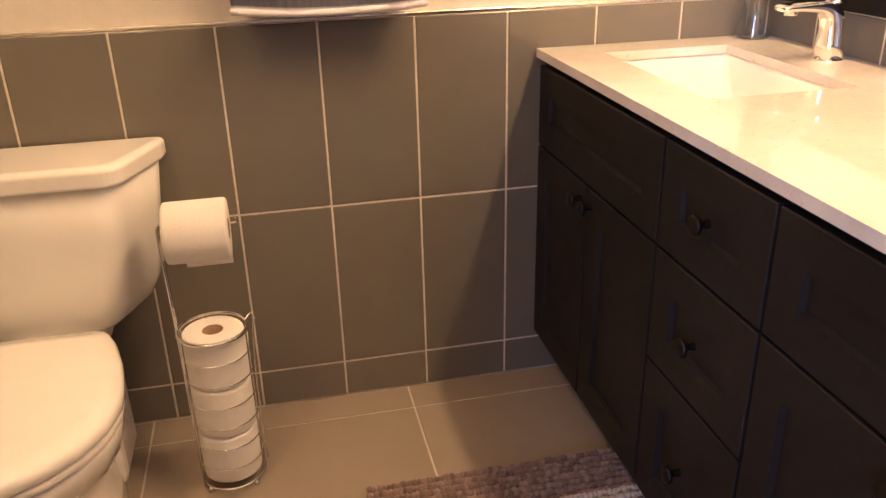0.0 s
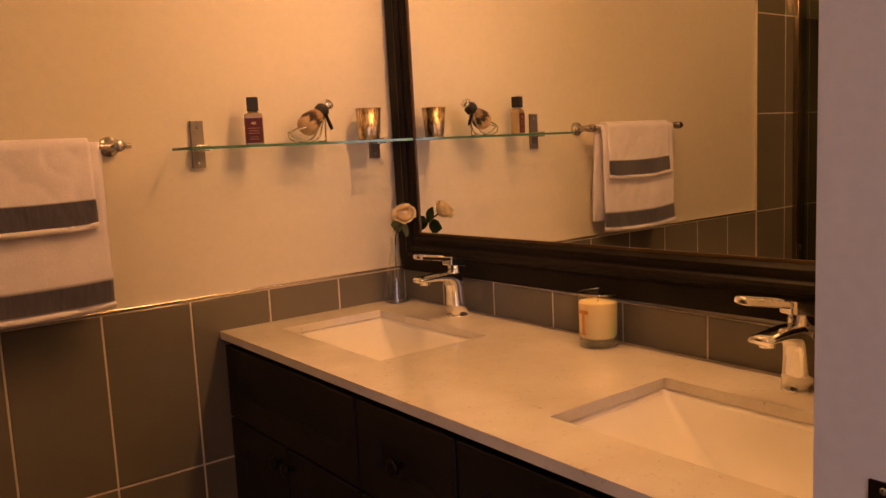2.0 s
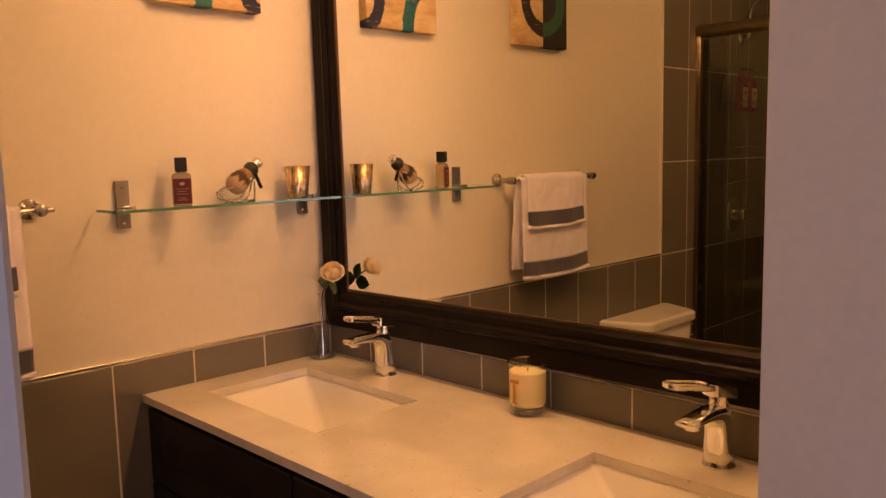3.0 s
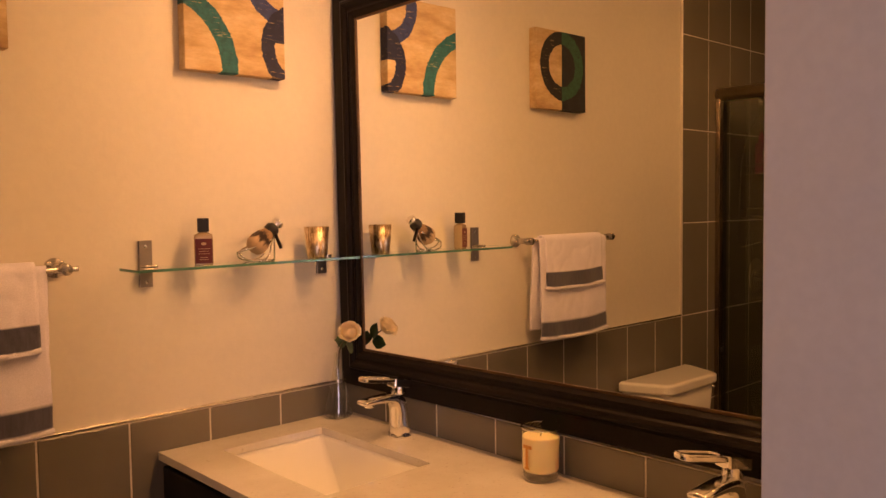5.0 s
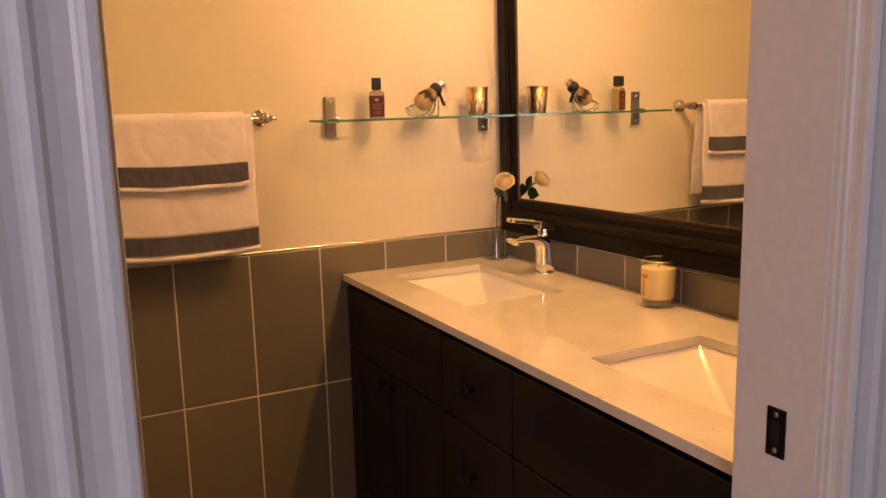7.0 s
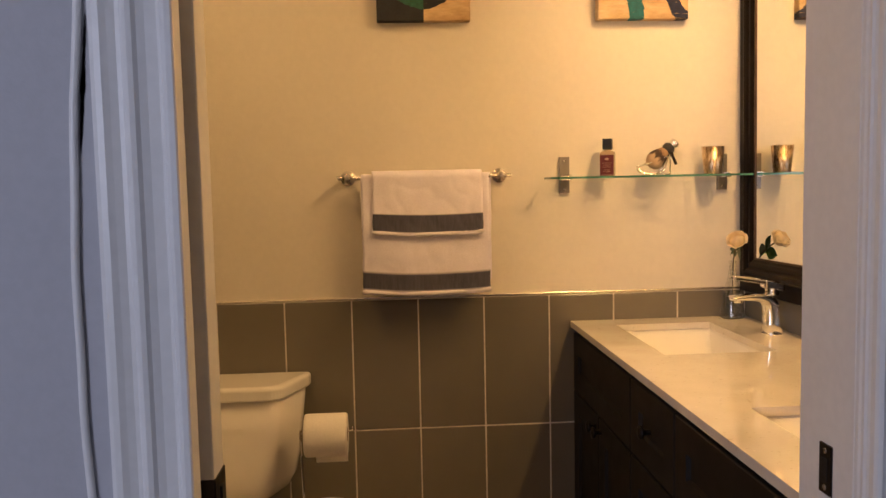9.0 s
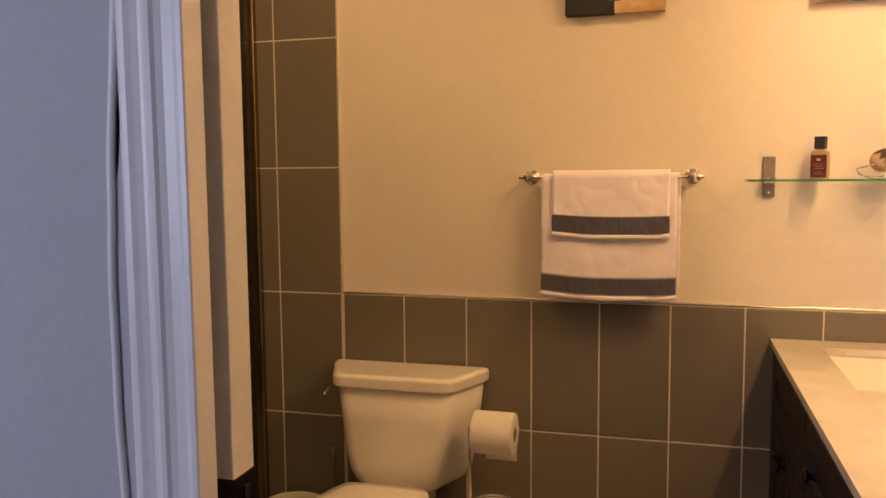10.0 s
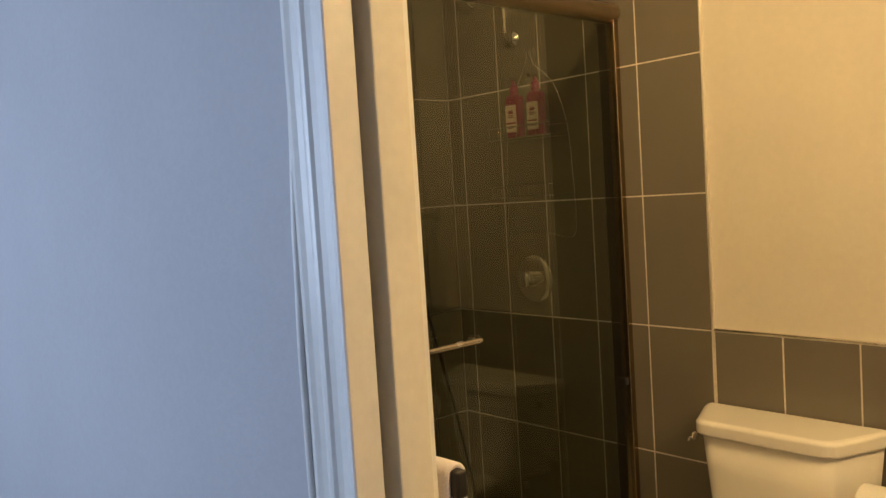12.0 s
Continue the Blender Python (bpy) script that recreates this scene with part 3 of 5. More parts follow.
front("false_drawer_front", -0.004, S1, Z2, Z3, [])
front("door", -0.004, -0.307, Z0, Z2, [(-0.279, 0.575)])
front("door", -0.307, S1, Z0, Z2, [(-0.335, 0.575)])
front("drawer_front", S1, S2, Z2, Z3, [(-0.761, 0.708)])
front("drawer_front", S1, S2, Z1, Z2, [(-0.761, 0.505)])
front("drawer_front", S1, S2, Z0, Z1, [(-0.761, 0.262)])
front("false_drawer_front", S2, V_END + 0.002, Z2, Z3, [])
front("door", S2, -1.217, Z0, Z2, [(-1.189, 0.575)])
front("door", -1.217, V_END + 0.002, Z0, Z2, [(-1.245, 0.575)])

BASINS = [(-0.535, -0.100), (-1.440, -1.015)]
BX0, BX1 = -0.443, -0.155


def worktop():
    bm = bmesh.new()
    t = 0.019
    xs, ys = [-0.562, BX0, BX1, -0.002], [V_END, BASINS[1][0], BASINS[1][1], BASINS[0][0], BASINS[0][1], -0.002]
    grid = {}
    for k, z in enumerate((TOP - t, TOP)):
        for i, x in enumerate(xs):
            for j, y in enumerate(ys):
                grid[i, j, k] = bm.verts.new((x, y, z))
    holes = {(1, 1), (1, 3)}
    solid = {(i, j) for i in range(3) for j in range(5)} - holes
    for i, j in solid:
        bm.faces.new([grid[i, j, 1], grid[i + 1, j, 1], grid[i + 1, j + 1, 1], grid[i, j + 1, 1]])
        bm.faces.new([grid[i, j, 0], grid[i, j + 1, 0], grid[i + 1, j + 1, 0], grid[i + 1, j, 0]])
        for (a, b), n in ((((0, 0), (1, 0)), (0, -1)), (((1, 0), (1, 1)), (1, 0)), (((1, 1), (0, 1)), (0, 1)), (((0, 1), (0, 0)), (-1, 0))):
            if (i + n[0], j + n[1]) not in solid:
                p, q = (i + a[0], j + a[1]), (i + b[0], j + b[1])
                bm.faces.new([grid[*p, 0], grid[*q, 0], grid[*q, 1], grid[*p, 1]])
    sharp = [e for e in bm.edges if len(e.link_faces) == 2 and e.calc_face_angle(0) > 1.2]
    bmesh.ops.bevel(bm, geom=sharp, offset=0.0022, segments=2, affect="EDGES", profile=0.5)
    return bm


counter = tagged(part("worktop", worktop(), QUARTZ), "cream speckled quartz worktop on the dark vanity", "countertop")


def basin(y0, y1):
    """Undermounted trough with steep ends and a sloping floor to a chrome waste."""
    cy = (y0 + y1) / 2
    rings = []
    cx = (BX0 + BX1) / 2
    for fx, fy, r, z in ((1.04, 1.03, 0.010, TOP - 0.0195), (1.02, 1.015, 0.012, TOP - 0.0215), (1.0, 1.0, 0.009, TOP - 0.024), (0.975, 0.985, 0.010, TOP - 0.028),
                         (0.66, 0.40, 0.020, TOP - 0.128), (0.58, 0.35, 0.022, TOP - 0.135), (0.14, 0.09, 0.012, TOP - 0.139)):
        hx, hy = (BX1 - BX0) / 2 * fx, (y1 - y0) / 2 * fy
        rings.append(round_rect(cx - hx, cx + hx, cy - hy, cy + hy, r, z, 12))
    bm = bmesh.new()
    loft(bm, rings, False, True)
    sk = thing("sink_basin", "white porcelain rectangular undermount basin in the worktop", "sink", group="basins in the vanity")
    part("bowl", bm, PORCELAIN, sk)
    part("drain", lathe(bmesh.new(), [(0.0, 0.006), (0.012, 0.0055), (0.019, 0.004), (0.022, 0.0015), (0.022, 0.0)], ((BX0 + BX1) / 2, cy, TOP - 0.1375), 28), CHROME, sk, "chrome drain", True)
    return sk


for y0, y1 in BASINS:
    basin(y0, y1)


def faucet(y, swing=0.0):
    """Single-lever basin mixer: round body leaning into a flat spout, open loop lever on top."""
    f = thing("faucet", "polished chrome single-lever faucet behind the basin", "faucet", (-0.064, y, TOP), "faucets on the worktop")
    part("base_ring", lathe(bmesh.new(), [(0.0, 0.0), (0.0285, 0.0), (0.0288, 0.002), (0.0280, 0.0035), (0.0, 0.0036)], (0.004, 0, 0), 36), CHROME, f, smooth=True)
    rings = []
    for cx, cz, turn, thick, wide in ((0.004, 0.003, 90, 0.0270, 0.0255), (0.003, 0.030, 90, 0.0245, 0.0240), (0.001, 0.060, 92, 0.0225, 0.0228), (-0.002, 0.080, 102, 0.0212, 0.0222), (-0.007, 0.090, 118, 0.0200, 0.0220),
                                      (-0.014, 0.097, 138, 0.0175, 0.0218), (-0.024, 0.1015, 154, 0.0145, 0.0216), (-0.038, 0.1040, 168, 0.0118, 0.0213), (-0.066, 0.1055, 178, 0.0094, 0.0207),
                                      (-0.100, 0.1050, 183, 0.0076, 0.0200), (-0.114, 0.1040, 186, 0.0066, 0.0196), (-0.118, 0.1036, 186, 0.0050, 0.0185)):
        nx, nz = -math.sin(radians(turn)), math.cos(radians(turn))
        ring = []
        for k in range(28):
            a = 2 * math.pi * k / 28
            u, v = (math.copysign(abs(c) ** 0.72, c) for c in (math.cos(a), math.sin(a)))
            ring.append((cx + nx * thick * u, wide * v, cz + nz * thick * u))
        rings.append(ring)
    bm = loft(bmesh.new(), rings)
    bmesh.ops.recalc_face_normals(bm, faces=bm.faces)
    part("body", bm, CHROME, f, "cast chrome body curving into a flat spout", True)
    part("aerator", lathe(bmesh.new(), [(0.0, 0.002), (0.009, 0.002), (0.0095, 0.0), (0.0122, 0.0), (0.0128, 0.002), (0.0128, 0.014)], (-0.094, 0, 0.0905), 28), CHROME, f, smooth=True)
    bm = bmesh.new()
    lathe(bm, [(0.0185, 0.0), (0.0190, 0.003), (0.0180, 0.012), (0.0185, 0.030), (0.0, 0.0335)], (0.002, 0, 0.1105), 32)
    part("cartridge_cap", bm, CHROME, f, smooth=True)

    def slab(x0, x1, half, r, under, over, shrink=0.0):
        lift = lambda x: 0.1365 - 0.16 * (x - 0.02)
        levels = ((0.86, under), (1.0, under + 0.0025), (1.0, over - 0.002), (0.94, over))
        cx = (x0 + x1) / 2
        out = [[(cx + (x - cx) * (k if k == 1.0 else 1 - (1 - k) * 0.3), y * k, lift(x) + dz) for x, y, _ in round_rect(x0, x1, -half, half, r, 0, 6)] for k, dz in levels]
        b = loft(bmesh.new(), out)
        bmesh.ops.recalc_face_normals(b, faces=b.faces)
        return b

    lever = part("lever", slab(-0.119, 0.024, 0.0172, 0.013, -0.002, 0.0085), CHROME, f, "flat chrome lever with a raised rim")
    lever.rotation_euler = (0, 0, radians(-swing))
    bm = bmesh.new()
    tube(bm, [(x, y, 0.1365 - 0.16 * (x - 0.02) + 0.0085) for x, y, _ in round_rect(-0.116, -0.030, -0.0142, 0.0142, 0.012, 0, 6)], 0.0022, 8, True)
    part("lever_rim", bm, CHROME, lever, smooth=True)
    part("lever_base", slab(-0.026, 0.032, 0.0190, 0.007, -0.013, 0.0095), CHROME, f).rotation_euler = (0, 0, radians(-swing))
    return f


faucet(-0.312)
faucet(-1.214, 20)

# ---- mirror ----
MY0, MY1, MZ0, MZ1, FW = -1.505, -0.012, 0.914, 2.027, 0.110
mirror = thing("framed_mirror", "large wall mirror in a dark stepped wooden frame", "mirror", (0, -0.0128, 0.0001))
mirror.rotation_euler = (radians(-0.8), 0, 0)  # hung a little out of level
bm = bmesh.new()
prof = [(0.0, 0.0), (0.0, 0.0225), (0.002, 0.025), (0.038, 0.0262), (0.041, 0.0245), (0.044, 0.0262), (0.046, 0.033), (0.050, 0.0385), (0.057, 0.041), (0.064, 0.0385), (0.068, 0.0335), (0.0705, 0.0315),
        (0.074, 0.0320), (0.080, 0.0350), (0.086, 0.0345), (0.090, 0.0305), (0.095, 0.026)]
prof = [(d * 1.0947, h) for d, h in prof]


def frame_side(a, b, va, vb):
    """One mitred length: a, b are the outer corners (y, z); va, vb point inward along the mitre."""
    bm = bmesh.new()
    loft(bm, [[(0.002 - h, p[0] + v[0] * d, p[1] + v[1] * d) for d, h in prof + [(0.104, 0.0)]] for p, v in ((a, va), (b, vb))])
    bmesh.ops.recalc_face_normals(bm, faces=bm.faces)
    return bm


cs = [(MY1, MZ0), (MY0, MZ0), (MY0, MZ1), (MY1, MZ1)]
vs = [(-1, 1), (1, 1), (1, -1), (-1, -1)]
for i in range(4):
    j = (i + 1) % 4
    part("frame_rail", frame_side(cs[i], cs[j], vs[i], vs[j]), FRAMEWOOD, mirror)
bm = bmesh.new()
i0 = 0.104
for y0, y1, z0, z1 in ((MY0 + i0, MY1 - i0, MZ0 + i0, MZ0 + FW), (MY0 + i0, MY1 - i0, MZ1 - FW, MZ1 - i0), (MY0 + i0, MY0 + FW, MZ0 + FW, MZ1 - FW), (MY1 - FW, MY1 - i0, MZ0 + FW, MZ1 - FW)):
    box(bm, -0.0255, -0.016, y0, y1, z0, z1, 0.001)
part("gilt_slip", bm, GILT, mirror, "thin worn gilt inner slip")
part("mirror_glass", a_box(-0.022, -0.012, MY0 + 0.09, MY1 - 0.09, MZ0 + 0.09, MZ1 - 0.09), MIRROR, mirror, "silvered mirror glass")

# ---- vanity light above the mirror ----
lamp = thing("vanity_light", "brushed nickel bar light with warm frosted globes above the mirror", "wall lamp")
part("backplate", a_box(-0.028, 0.007, -1.26, -0.46, 2.165, 2.245, 0.004), NICKEL, lamp)
for y in (-0.57, -0.86, -1.15):
    part("arm", tube(bmesh.new(), arc([(-0.02, y, 2.20), (-0.10, y, 2.225), (-0.165, y, 2.20)], 6), 0.008, 10), NICKEL, lamp, smooth=True)
    part("bulb", lathe(bmesh.new(), [(0.0, -0.036), (0.014, -0.034), (0.027, -0.024), (0.0345, -0.008), (0.035, 0.005), (0.030, 0.018), (0.018, 0.030), (0.013, 0.040), (0.0, 0.041)], (-0.165, y, 2.150), 24), BULB, lamp, "lit frosted bulb", True)
    part("shade", lathe(bmesh.new(), [(0.012, 0.052), (0.030, 0.048), (0.050, 0.030), (0.060, 0.002), (0.062, -0.016), (0.059, -0.016), (0.057, 0.001), (0.048, 0.027), (0.029, 0.045), (0.012, 0.048)], (-0.165, y, 2.150), 28), PLASTIC, lamp, "white bell shade", True)

# ---- glass shelf and what stands on it ----
SH0, SH1, SHZ = -0.640, -0.050, 1.280
shelf = thing("glass_shelf", "clear glass wall shelf with green edge and steel brackets", "shelf")
bm = bmesh.new()
box(bm, SH0 + 0.001, SH1, -0.1085, -0.004, SHZ - 0.006, SHZ, 0.0)
box(bm, SH1, -0.022, -0.1085, -0.1055, SHZ - 0.006, SHZ, 0.0)
pl = part("shelf_pane", bm, SHELFGLASS, shelf)
pl.visible_shadow = False
bm = bmesh.new()
box(bm, SH0, -0.022, -0.1105, -0.1085, SHZ - 0.0062, SHZ + 0.0002)
box(bm, SH0 - 0.001, SH0 + 0.001, -0.1085, -0.004, SHZ - 0.0062, SHZ + 0.0002)
part("polished_edge", bm, GREENEDGE, shelf, "green polished glass edge")
for x in (-0.577, -0.077):
    br = part("bracket", a_box(x - 0.0155, x + 0.0155, -0.0025, 0.006, 1.231, 1.342, 0.0008), STEEL, shelf, "steel wall bracket")
    part("clamp", a_box(x - 0.0155, x + 0.0155, -0.034, -0.002, SHZ - 0.0105, SHZ - 0.0065, 0.001), NICKEL, br)
    part("clamp", a_box(x - 0.0155, x + 0.0155, -0.034, -0.002, SHZ + 0.0005, SHZ + 0.0045, 0.001), NICKEL, br)
    for z in (1.243, 1.328):
        m = Matrix.Translation((x, -0.0025, z)) @ Matrix.Rotation(radians(90), 4, "X")
        part("screw", lathe(bmesh.new(), [(0.0, 0.0016), (0.003, 0.0012), (0.004, 0.0)], frame_m=m, seg=14), CHROME, br, smooth=True)

SURF = SHZ + 0.0003
lo = thing("lotion_bottle", "small clear bottle with maroon label and black square cap", "bottle", (-0.456, -0.055, SURF))
bm = bmesh.new()
loft(bm, [round_rect(-w, w, -d, d, r, z, 4) for w, d, r, z in ((0.020, 0.0125, 0.005, 0.0), (0.022, 0.0145, 0.005, 0.002), (0.022, 0.0145, 0.005, 0.066), (0.0205, 0.013, 0.006, 0.073), (0.012, 0.010, 0.008, 0.0765), (0.009, 0.009, 0.0085, 0.078), (0.009, 0.009, 0.0085, 0.082))])
part("glass_body", bm, LOTION, lo, smooth=False)
part("cap", a_box(-0.0135, 0.0135, -0.0135, 0.0135, 0.0795, 0.1125, 0.002), BLACK, lo, "black square cap")
lb = part("label", a_box(-0.0203, 0.0203, -0.0155, -0.0147, 0.004, 0.063), MAROON, lo, "maroon paper label")
bm = bmesh.new()
lathe(bm, [(0.0, 0.0004), (0.006, 0.0)], frame_m=Matrix.Translation((0, -0.0156, 0.051)) @ Matrix.Rotation(radians(90), 4, "X") @ Matrix.Diagonal((1.0, 0.6, 1, 1)), seg=20)
for z, w in ((0.039, 0.014), (0.033, 0.011), (0.027, 0.013), (0.018, 0.009), (0.013, 0.011)):
    box(bm, -w, w, -0.0159, -0.0155, z - 0.0005, z + 0.0005)
part("print", bm, LABEL_CREAM, lb)

lo.rotation_euler = (0, 0, radians(-24))

# shaving brush leaning in a chrome wire stand
sv = thing("shaving_stand", "chrome wire shaving stand holding a badger brush and razor", "shaving set", (-0.310, -0.058, SURF))
bm = bmesh.new()
for s in (-1, 1):
    tube(bm, arc([(-0.058, 0.0, 0.026), (-0.030, s * 0.016, 0.034), (0.010, s * 0.02, 0.046), (0.036, s * 0.016, 0.058)], 6), 0.0021, 8)
    tube(bm, arc([(-0.056, s * 0.004, 0.026), (-0.045, s * 0.014, 0.010), (-0.01, s * 0.022, 0.002), (0.02, s * 0.016, 0.012), (0.034, s * 0.010, 0.040), (0.040, s * 0.006, 0.060)], 6), 0.0021, 8)
tube(bm, [(0.045, -0.004, 0.0016), (0.047, -0.004, 0.05), (0.044, -0.003, 0.078)], 0.0022, 8)
tube(bm, [(0.045, -0.004, 0.0016), (0.0, -0.018, 0.0016)], 0.0021, 8)
tube(bm, [(0.045, -0.004, 0.0016), (0.0, 0.018, 0.0016)], 0.0021, 8)
part("wire_frame", bm, CHROME, sv, smooth=True)
axis = Matrix.Translation((0.040, 0.0, 0.078)) @ Matrix.Rotation(radians(-130), 4, "Y")
hair = part("brush_hair", lathe(bmesh.new(), [(0.0105, 0.0), (0.0150, 0.010), (0.0225, 0.028), (0.0275, 0.046), (0.0270, 0.060), (0.0205, 0.071), (0.009, 0.077), (0.0, 0.079)], seg=36, wobble=0.06), BRISTLE, sv, "brown and cream badger bristles", True)
hair.matrix_basis = axis
part("brush_ferrule", lathe(bmesh.new(), [(0.011, -0.016), (0.0185, -0.008), (0.0190, 0.004), (0.0135, 0.012)], frame_m=axis, seg=28), BLACK, sv, "black brush collar", True)
part("brush_handle", lathe(bmesh.new(), [(0.0, -0.034), (0.011, -0.033), (0.0150, -0.030), (0.0155, -0.023), (0.0120, -0.018), (0.011, -0.013)], frame_m=axis, seg=28), CHROME, sv, "chrome brush handle", True)
rz = Matrix.Translation((0.053, -0.012, 0.050)) @ Matrix.Rotation(radians(22), 4, "Y")
part("razor_handle", lathe(bmesh.new(), [(0.0, -0.022), (0.004, -0.021), (0.0048, -0.01), (0.0042, 0.01), (0.0048, 0.020), (0.0, 0.022)], frame_m=rz @ Matrix.Rotation(radians(-45), 4, "Y"), seg=16), BLACKMETAL, sv, "dark razor handle", True)

cup = thing("votive_cup", "tapered gold mercury-glass votive cup on the shelf", "candle holder", (-0.131, -0.060, SURF))
part("cup_wall", lathe(bmesh.new(), [(0.0, 0.0), (0.024, 0.0), (0.0255, 0.002), (0.0265, 0.006), (0.0338, 0.083), (0.0318, 0.083), (0.0245, 0.008), (0.0, 0.007)], seg=40), MERCURY, cup, smooth=True)

# ---- towel rail and hand towel ----
RZ = 1.289
rail = thing("towel_rail", "brushed nickel wall rail with round mounting posts", "towel rail")
m = Matrix.Translation((-1.272, -0.062, RZ)) @ Matrix.Rotation(radians(90), 4, "Y")
part("bar", lathe(bmesh.new(), [(0.0, 0.0), (0.0055, 0.0008), (0.006, 0.002), (0.006, 0.519), (0.0055, 0.5202), (0.0, 0.521)], frame_m=m, seg=18), NICKEL, rail, smooth=True)
for x in (-1.243, -0.780):
    m = Matrix.Translation((x, 0.008, RZ)) @ Matrix.Rotation(radians(90), 4, "X")
    p = part("post", lathe(bmesh.new(), [(0.0225, 0.0), (0.0225, 0.008), (0.021, 0.010), (0.011, 0.011), (0.010, 0.04), (0.010, 0.060), (0.013, 0.062), (0.013, 0.082), (0.011, 0.084), (0.0, 0.0845)], frame_m=m, seg=28), NICKEL, rail, "round wall post", True)


def draped(x0f, x1f, zf, x0b, x1b, zb, bands_f, bands_b, y_bar, z_bar, sag_f=0.012, sag_b=0.014, thick=0.006, r=0.011):
    """Cloth folded over a rail: the front fall ends at zf, the back fall at zb. Returns mesh and the stripe mask of its points."""
    nu = 44
    path = []
    n_f, n_o, n_b = 40, 8, 64
    for i in range(n_f + 1):
        z = zf + (z_bar - zf) * i / n_f
        path.append(("f", i / n_f, y_bar - r - 0.008 * (1 - i / n_f), z))
    for i in range(1, n_o):
        a = math.pi * i / n_o
        path.append(("o", a / math.pi, y_bar - r * math.cos(a), z_bar + r * math.sin(a)))
    for i in range(n_b + 1):
        z = z_bar - (z_bar - zb) * i / n_b
        path.append(("b", i / n_b, y_bar + r + 0.010 * i / n_b, z))
    verts, mask = [], []
    for side, u, y, z in path:
        if side == "f":
            w, lo_, hi_, drop = 1 - u, x0f, x1f, sag_f
        elif side == "b":
            w, lo_, hi_, drop = u, x0b, x1b, sag_b
        else:
            w, lo_, hi_, drop = 0.0, x0f + (x0b - x0f) * u, x1f + (x1b - x1f) * u, 0.0
        for k in range(nu + 1):
            s = k / nu
            x = lo_ + (hi_ - lo_) * s
            bow = math.sin(math.pi * s) * drop * w + (0.010 * (1 - s) * w if side == "b" else 0.004 * s * w)
            fold = 0.0060 * w * math.sin(11 * s + 1.3 + (2.0 if side == "b" else 0)) + 0.003 * w * noise.noise((x * 18, z * 9, 3.7))
            crease = 0.0035 * noise.noise((x * 11, z * 7, 1.1)) + 0.0022 * (1 - abs(noise.noise((x * 16 + z * 9, z * 13 - x * 6, 5.3)))) ** 6
            verts.append((x + 0.004 * w * noise.noise((z * 22, s * 3, 9.0)), y + fold + crease, z - bow))
            bands = bands_f if side == "f" else bands_b if side == "b" else ()
            mask.append(1.0 if any(a <= z <= b for a, b in bands) else 0.0)
    faces = []
    for i in range(len(path) - 1):
        for k in range(nu):
            a = i * (nu + 1) + k
            faces.append((a, a + 1, a + nu + 2, a + nu + 1))
    me = bpy.data.meshes.new("cloth")
    me.from_pydata(verts, [], faces)
    me.polygons.foreach_set("use_smooth", [True] * len(faces))
    at = me.attributes.new("stripe", "FLOAT", "POINT")
    at.data.foreach_set("value", mask)
    return me


tw = thing("hand_towel", "white terry hand towel with two dark grey stripes on the rail", "towel")
for nm, me in (("long_fold", draped(-1.203, -0.822, 0.946, -1.198, -0.812, 0.975, [(0.957, 1.010)], [], -0.060, RZ - 0.003, sag_f=0.010, sag_b=0.004, r=0.0115)),
                     ("short_fold", draped(-1.170, -0.842, 1.122, -1.170, -0.842, 1.20, [(1.132, 1.184)], [], -0.060, RZ - 0.001, sag_f=0.008, r=0.0185))):
    me.materials.append(TOWEL)
    fold = tagged(new(nm, me), "grey-striped front fold")
    fold.parent = tw
    md = fold.modifiers.new("thickness", "SOLIDIFY")
    md.thickness, md.offset = 0.005, 0.0
    low = 0.946 if nm == "long_fold" else 1.122
    x0, x1 = (-1.206, -0.820) if nm == "long_fold" else (-1.171, -0.841)
    hem = [(x0 + (x1 - x0) * i / 20, -0.0795 - (0.007 if nm == "short_fold" else 0.0), low - math.sin(math.pi * i / 20) * (0.010 if nm == "long_fold" else 0.008) + 0.004) for i in range(21)]
    part("hem", tube(bmesh.new(), hem, 0.0068, 8), PLAIN_TOWEL, fold, "thick white hem", True)

# ---- pictures ----


def picture(x, z, mat, label):
    p = tagged(part("canvas_picture", a_box(-0.14, 0.14, -0.017, 0.017, -0.14, 0.14, 0.003), mat), label, "painting", "square canvases above the rail")
    p.location = (x, -0.0095, z)
    return p


picture(-0.336, 1.893, ART_ARCS, "square canvas painted with teal and navy arcs on cream")
picture(-1.003, 1.893, ART_RING, "square canvas with a green and black ring, half dark half cream")

# ---- toilet ----
TX = -1.630
toilet = thing("toilet", "white porcelain close-coupled toilet with closed lid against the tiles", "toilet", (TX, 0, 0))


def rounded(pts, radii, z, seg=6):
    """A closed outline with each corner eased by its own radius."""
    out = []
    n = len(pts)
    for i in range(n):
        p, a, b = Vector(pts[i]), Vector(pts[i - 1]), Vector(pts[(i + 1) % n])
        u, v = p + (a - p).normalized() * radii[i], p + (b - p).normalized() * radii[i]
        for k in range(seg + 1):
            t = k / seg
            q = u * (1 - t) ** 2 + p * 2 * t * (1 - t) + v * t * t
            out.append((q.x, q.y, z))
    return out


def tank_ring(w, y0, y1, slant, z, r=0.035):
    """Wide at the back y1, narrower at the front y0, with soft front corners."""
    w = w * 1.025
    return rounded([(w, y1), (w - 0.004, y1 - 0.03), (w - slant, y0), (-(w - slant), y0), (-(w - 0.004), y1 - 0.03), (-w, y1)], [0.004, 0.01, r, r, 0.01, 0.004], z)


def tank_loft(levels):
    bm = bmesh.new()
    loft(bm, [tank_ring(*lv) for lv in levels])
    bmesh.ops.recalc_face_normals(bm, faces=bm.faces)
    return bm


